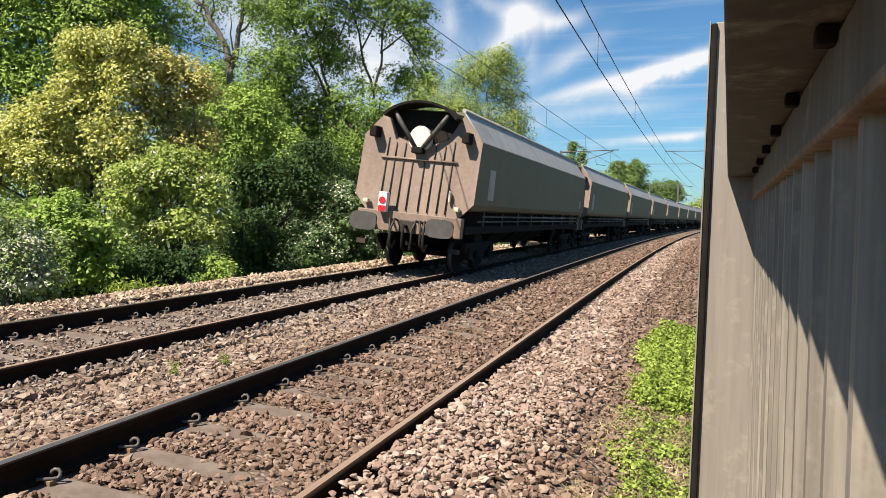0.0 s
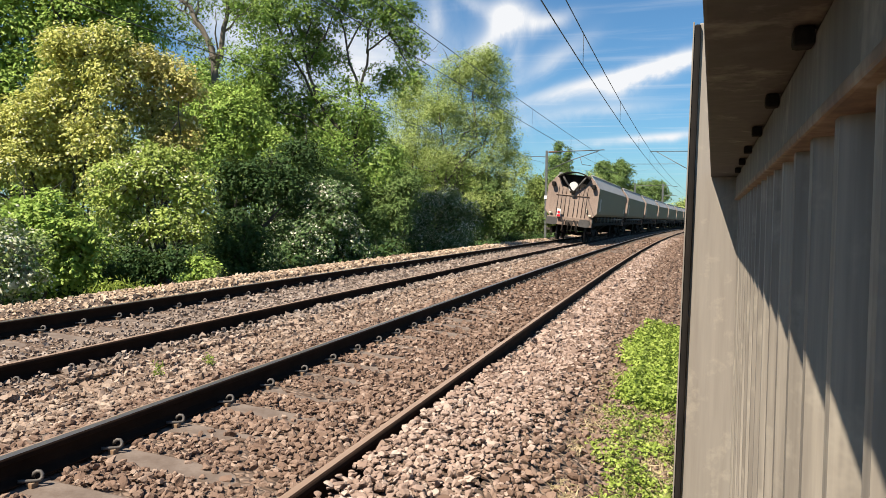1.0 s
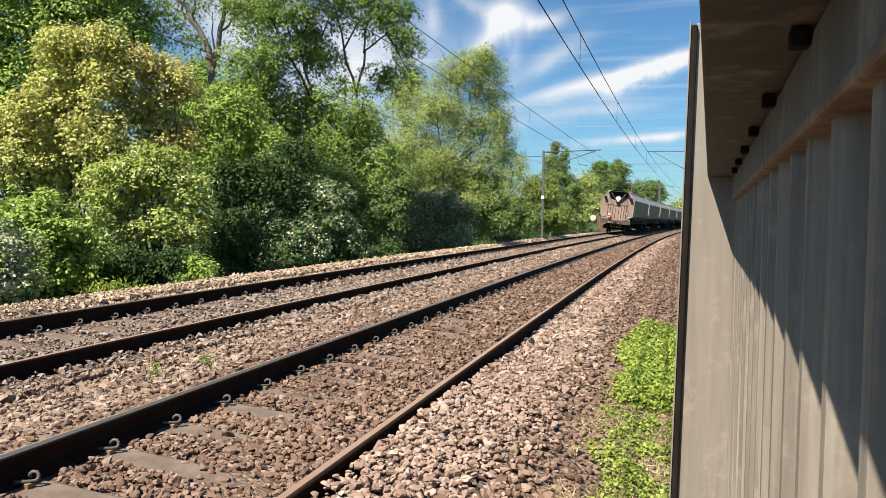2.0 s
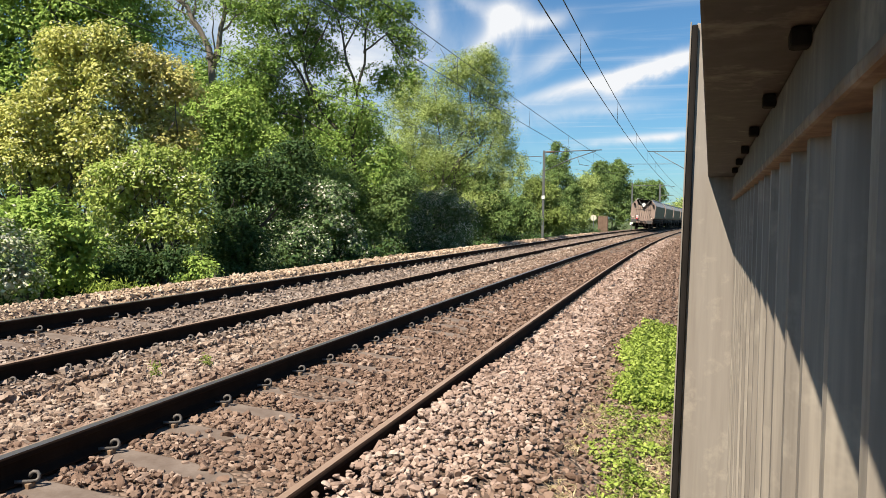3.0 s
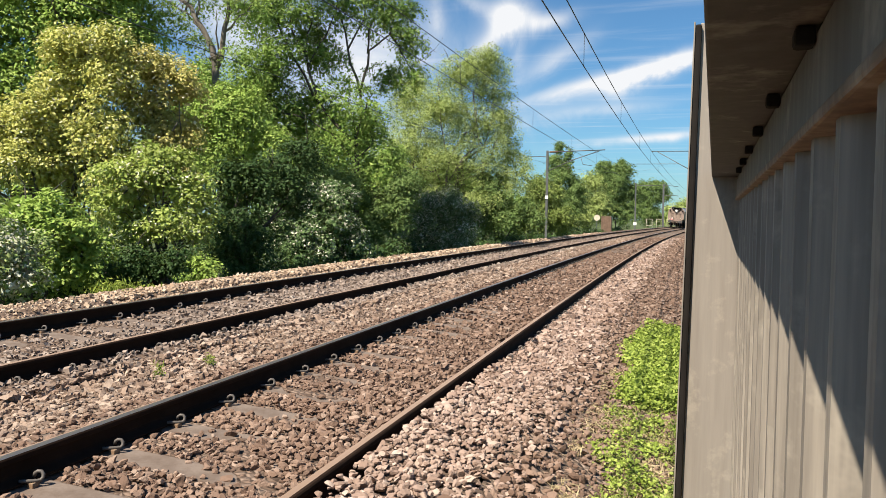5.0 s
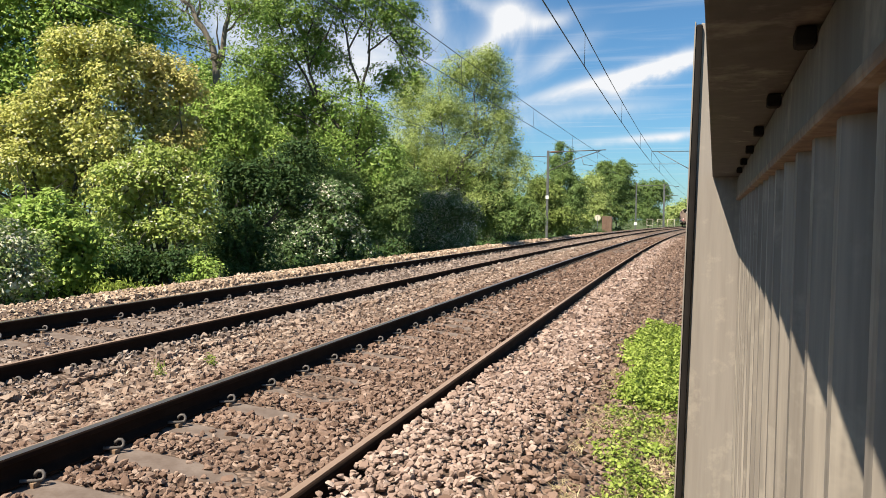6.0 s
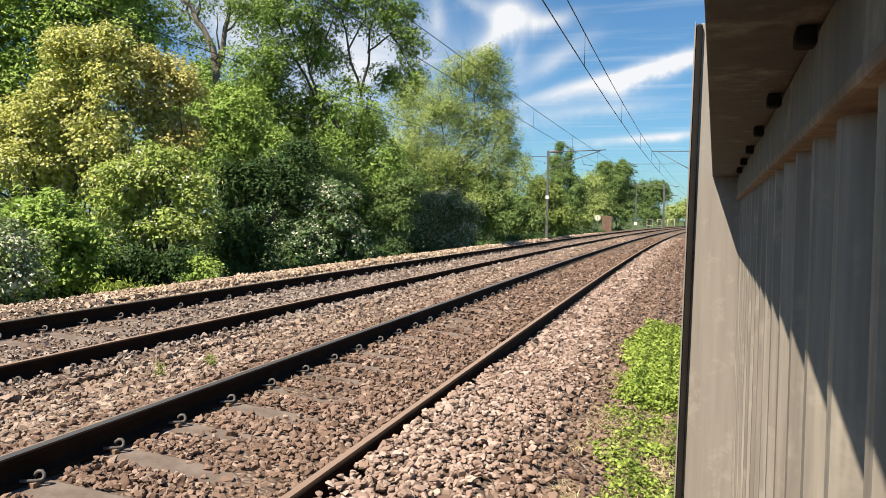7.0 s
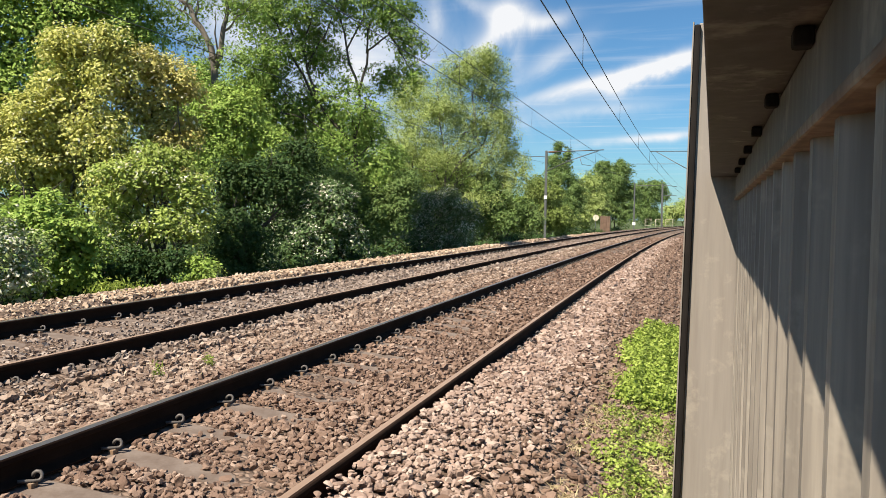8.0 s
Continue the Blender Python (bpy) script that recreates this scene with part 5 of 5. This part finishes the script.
        fr = [bm.verts.new((x, my(y0 - 0.05 + rake(x, z)), z)) for x, z in shape]
        bk = [bm.verts.new((x, my(y0 - 0.004 + rake(x, z)), z)) for x, z in shape]
        bm.faces.new(fr), bm.faces.new(bk[::-1])
        for i in range(len(shape)):
            bm.faces.new((fr[i], bk[i], bk[(i + 1) % len(shape)], fr[(i + 1) % len(shape)]))
        bmesh.ops.triangulate(bm, faces=[f for f in bm.faces if len(f.verts) > 4])
        bmesh.ops.recalc_face_normals(bm, faces=bm.faces)
        plate = part("end_plate", bm, W_END, root, "dusty pinkish-brown end plate")
        # thin black sheet on the closed body, standing in for the shaded hollow
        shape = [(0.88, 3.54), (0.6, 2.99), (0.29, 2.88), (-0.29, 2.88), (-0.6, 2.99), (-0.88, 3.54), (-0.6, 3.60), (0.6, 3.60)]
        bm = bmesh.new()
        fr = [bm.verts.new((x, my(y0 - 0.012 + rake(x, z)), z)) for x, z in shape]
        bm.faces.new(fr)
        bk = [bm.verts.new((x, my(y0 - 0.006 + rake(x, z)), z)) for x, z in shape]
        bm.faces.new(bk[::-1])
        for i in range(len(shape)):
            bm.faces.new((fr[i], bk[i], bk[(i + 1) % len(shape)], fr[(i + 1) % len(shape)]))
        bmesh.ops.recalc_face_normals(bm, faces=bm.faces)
        part("opening_shade_sheet", bm, DARK_STEEL, root, "black sheet painted for the shade under the hood")
        # hood: an arched rim that overhangs
        arc = [(1.0 * math.cos(a), 3.12 + 0.66 * math.sin(a)) for a in [math.pi * (0.16 + 0.68 * i / 12) for i in range(13)]]
        bm = bmesh.new()
        rows = []
        for x, z in arc:
            rows.append([bm.verts.new((x * k, my(y0 + rake(x, z) + dy), z * 1.0 + (0 if k == 1 else -0.05))) for k, dy in ((1, -0.46), (1, 0.35), (0.95, 0.35), (0.95, -0.46))])
        for a, b in zip(rows, rows[1:]):
            for j in range(4):
                bm.faces.new((a[j], a[(j + 1) % 4], b[(j + 1) % 4], b[j]))
        bm.faces.new(rows[0]), bm.faces.new(rows[-1][::-1])
        bmesh.ops.recalc_face_normals(bm, faces=bm.faces)
        part("hood", bm, DARK_STEEL, root, "dark arched hood over the end")
        # whitish disc added for the hopper's slope; the sun on it is in the colour
        part("sunlit_slope_patch", prism([(0.27 * math.cos(q), 2.9 + (0.34 if math.sin(q) > 0 else 0.2) * math.sin(q)) for q in [math.pi * 2 * i / 18 for i in range(18)]], *sorted((my(y0 + 0.06), my(y0 + 0.18)))), SUNLIT_WHITE, root, "whitish disc painted for the sunlit slope of the hopper")
        for s in (-1, 1):
            part("strut", tubed([(0.62 * s, my(y0 + 0.02), 3.5), (0.5 * s, my(y0 + 0.02), 3.32), (0.06 * s, my(y0 + 0.04), 2.72)], [0.045, 0.06, 0.045], 6), W_BUFFER, root)
            part("bracket", eb(*sorted((1.0 * s, 1.17 * s)), y0 - 0.08, y0 + 0.26, 2.92, 3.16, 0.03), DARK_STEEL, root)
            # buffers
            b = part("buffer", tubed([(0.88 * s, my(0.42), 1.05), (0.88 * s, my(0.10), 1.05)], 0.11, 14), W_BUFFER, root)
            a, c = sorted((my(0.0), my(0.05)))
            shape = [(0.88 * s + 0.31 * math.copysign(abs(math.cos(q)) ** 0.55, math.cos(q)), 1.05 + 0.2 * math.copysign(abs(math.sin(q)) ** 0.55, math.sin(q))) for q in [math.pi * 2 * (i + 0.5) / 20 for i in range(20)]]
            bm = prism(shape, a, c)
            head = part("buffer_head", bm, W_BUFFER, b, "worn grey oblong buffer head")
            part("step", eb(*sorted((0.98 * s, 1.2 * s)), 0.45, 0.6, 0.52, 0.62), W_FRAME, root)
            part("lamp_bracket", eb(*sorted((1.0 * s, 1.13 * s)), 0.42, 0.58, 1.43, 1.53, 0.03), SIGN, root, "pale dusty lamp bracket")
        part("hinge", eb(-0.13, 0.13, y0 - 0.1, y0 + 0.14, 2.62, 2.76, 0.03), DARK_STEEL, root)
        part("hand_lever", eb(0.84, 0.88, y0 - 0.09, y0 + 0.0, 1.62, 1.86, 0.01), SIGN, root, "small pale lever")
        part("hook_plate", eb(-0.18, 0.18, 0.36, 0.43, 0.86, 1.14, 0.02), W_FRAME, root)
        part("coupling", tubed([(0.0, my(0.44), 1.0), (0.0, my(0.18), 1.02), (0.02, my(0.12), 0.85), (0.0, my(0.2), 0.55), (0.0, my(0.3), 0.48)], 0.035, 7), DARK_STEEL, root)
        for x, dx in ((-0.36, 0.06), (-0.24, -0.04), (0.26, -0.05), (0.34, 0.07), (0.45, 0.03)):
            part("brake_hose", tubed([(x, my(0.42), 1.12), (x, my(0.25), 1.15), (x + dx, my(0.16), 0.95), (x + dx, my(0.17), 0.65), (x + dx * 2, my(0.25), 0.52), (x + dx * 2.5, my(0.32), 0.66)], 0.028, 6), W_FRAME, root)
        # headstock
        part("headstock", eb(-1.22, 1.22, 0.43, 0.66, 0.86, 1.3, 0.015), W_END, root, "dusty brown headstock")
        # ribs on the end plate
        for x in (-0.78, -0.58, -0.36, -0.14, 0.14, 0.36, 0.58, 0.78):
            bm = bmesh.new()
            pts = [(x, my(y0 - 0.065 + rake(x, z)), z) for z in (1.34, 2.46)]
            tube(bm, pts, 0.014, 4)
            if abs(x) > 0.3:
                tube(bm, [(x, my(y0 - 0.065 + rake(x, z)), z) for z in (2.52, 2.84 if abs(x) < 0.6 else 2.95)], 0.014, 4)
            part("end_rib", bm, W_FRAME, root)
        bm = bmesh.new()
        tube(bm, [(-0.9, my(y0 - 0.075 + rake(0, 2.49)), 2.49), (0.9, my(y0 - 0.075 + rake(0, 2.49)), 2.49)], 0.03, 4)
        part("end_rail", bm, W_END, root)
        # bogie, in steel blackened for the shade under the wagon
        yc = my(2.6)
        for s in (-1, 1):
            bm = bmesh.new()
            box(bm, *sorted((0.98 * s, 1.1 * s)), yc - 1.25, yc + 1.25, 0.5, 0.72, 0.03)
            box(bm, *sorted((0.97 * s, 1.13 * s)), yc - 0.35, yc + 0.35, 0.36, 0.56, 0.03)
            for a in (-1, 1):
                box(bm, *sorted((0.96 * s, 1.16 * s)), yc + a * 0.9 - 0.16, yc + a * 0.9 + 0.16, 0.34, 0.62, 0.03)
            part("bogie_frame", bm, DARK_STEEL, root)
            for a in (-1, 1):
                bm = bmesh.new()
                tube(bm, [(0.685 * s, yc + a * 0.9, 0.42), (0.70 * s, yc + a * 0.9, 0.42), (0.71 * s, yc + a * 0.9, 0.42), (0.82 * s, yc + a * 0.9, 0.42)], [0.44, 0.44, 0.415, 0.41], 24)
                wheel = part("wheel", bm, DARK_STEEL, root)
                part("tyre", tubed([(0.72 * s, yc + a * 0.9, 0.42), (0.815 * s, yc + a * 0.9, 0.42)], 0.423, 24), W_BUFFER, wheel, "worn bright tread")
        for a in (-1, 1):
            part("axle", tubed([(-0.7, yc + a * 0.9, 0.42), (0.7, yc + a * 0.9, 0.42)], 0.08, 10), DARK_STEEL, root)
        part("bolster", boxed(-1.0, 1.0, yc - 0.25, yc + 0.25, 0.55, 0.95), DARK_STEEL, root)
    return root


def add_tail_lamp(root):
    lamp = part("tail_lamp", boxed(-0.68, -0.48, 0.26, 0.42, 1.27, 1.71, bevel=0.02), WHITE, root, "white tail lamp with a red lens")
    part("lens", tubed([(-0.58, 0.262, 1.53), (-0.58, 0.24, 1.53)], 0.075, 16), RED, lamp, "round red lens")
    part("reflector", boxed(-0.665, -0.495, 0.25, 0.258, 1.29, 1.41), RED, lamp, "red reflective band")


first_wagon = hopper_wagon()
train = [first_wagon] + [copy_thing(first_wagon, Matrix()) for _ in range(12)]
tagged(first_wagon, "dusty bogie hopper wagon at the train's tail, carrying a lamp")
add_tail_lamp(first_wagon)

SPEED, START = 26.05, 15.55
WAGON_LEAN = radians(5.3)


def wagon_pose(s):
    """Pose of a wagon whose tail buffers stand at s."""
    a, b = (on_line(s + d, -SPACING, RISE_FAR) for d in (2.6, PITCH - 2.6))
    d = (b - a).normalized()
    x = d.cross(Vector((0, 0, 1))).normalized()
    z = x.cross(d)
    c, n = math.cos(WAGON_LEAN), math.sin(WAGON_LEAN)
    x, z = x * c - z * n, z * c + x * n
    m = Matrix((x, d, z)).transposed().to_4x4()
    m.translation = a - d * 2.6
    return m


def motions():
    for i, w in enumerate(train):
        walk(w, [(t * 0.5, wagon_pose(START + SPEED * t * 0.5 + i * PITCH)) for t in range(17)])


motions()
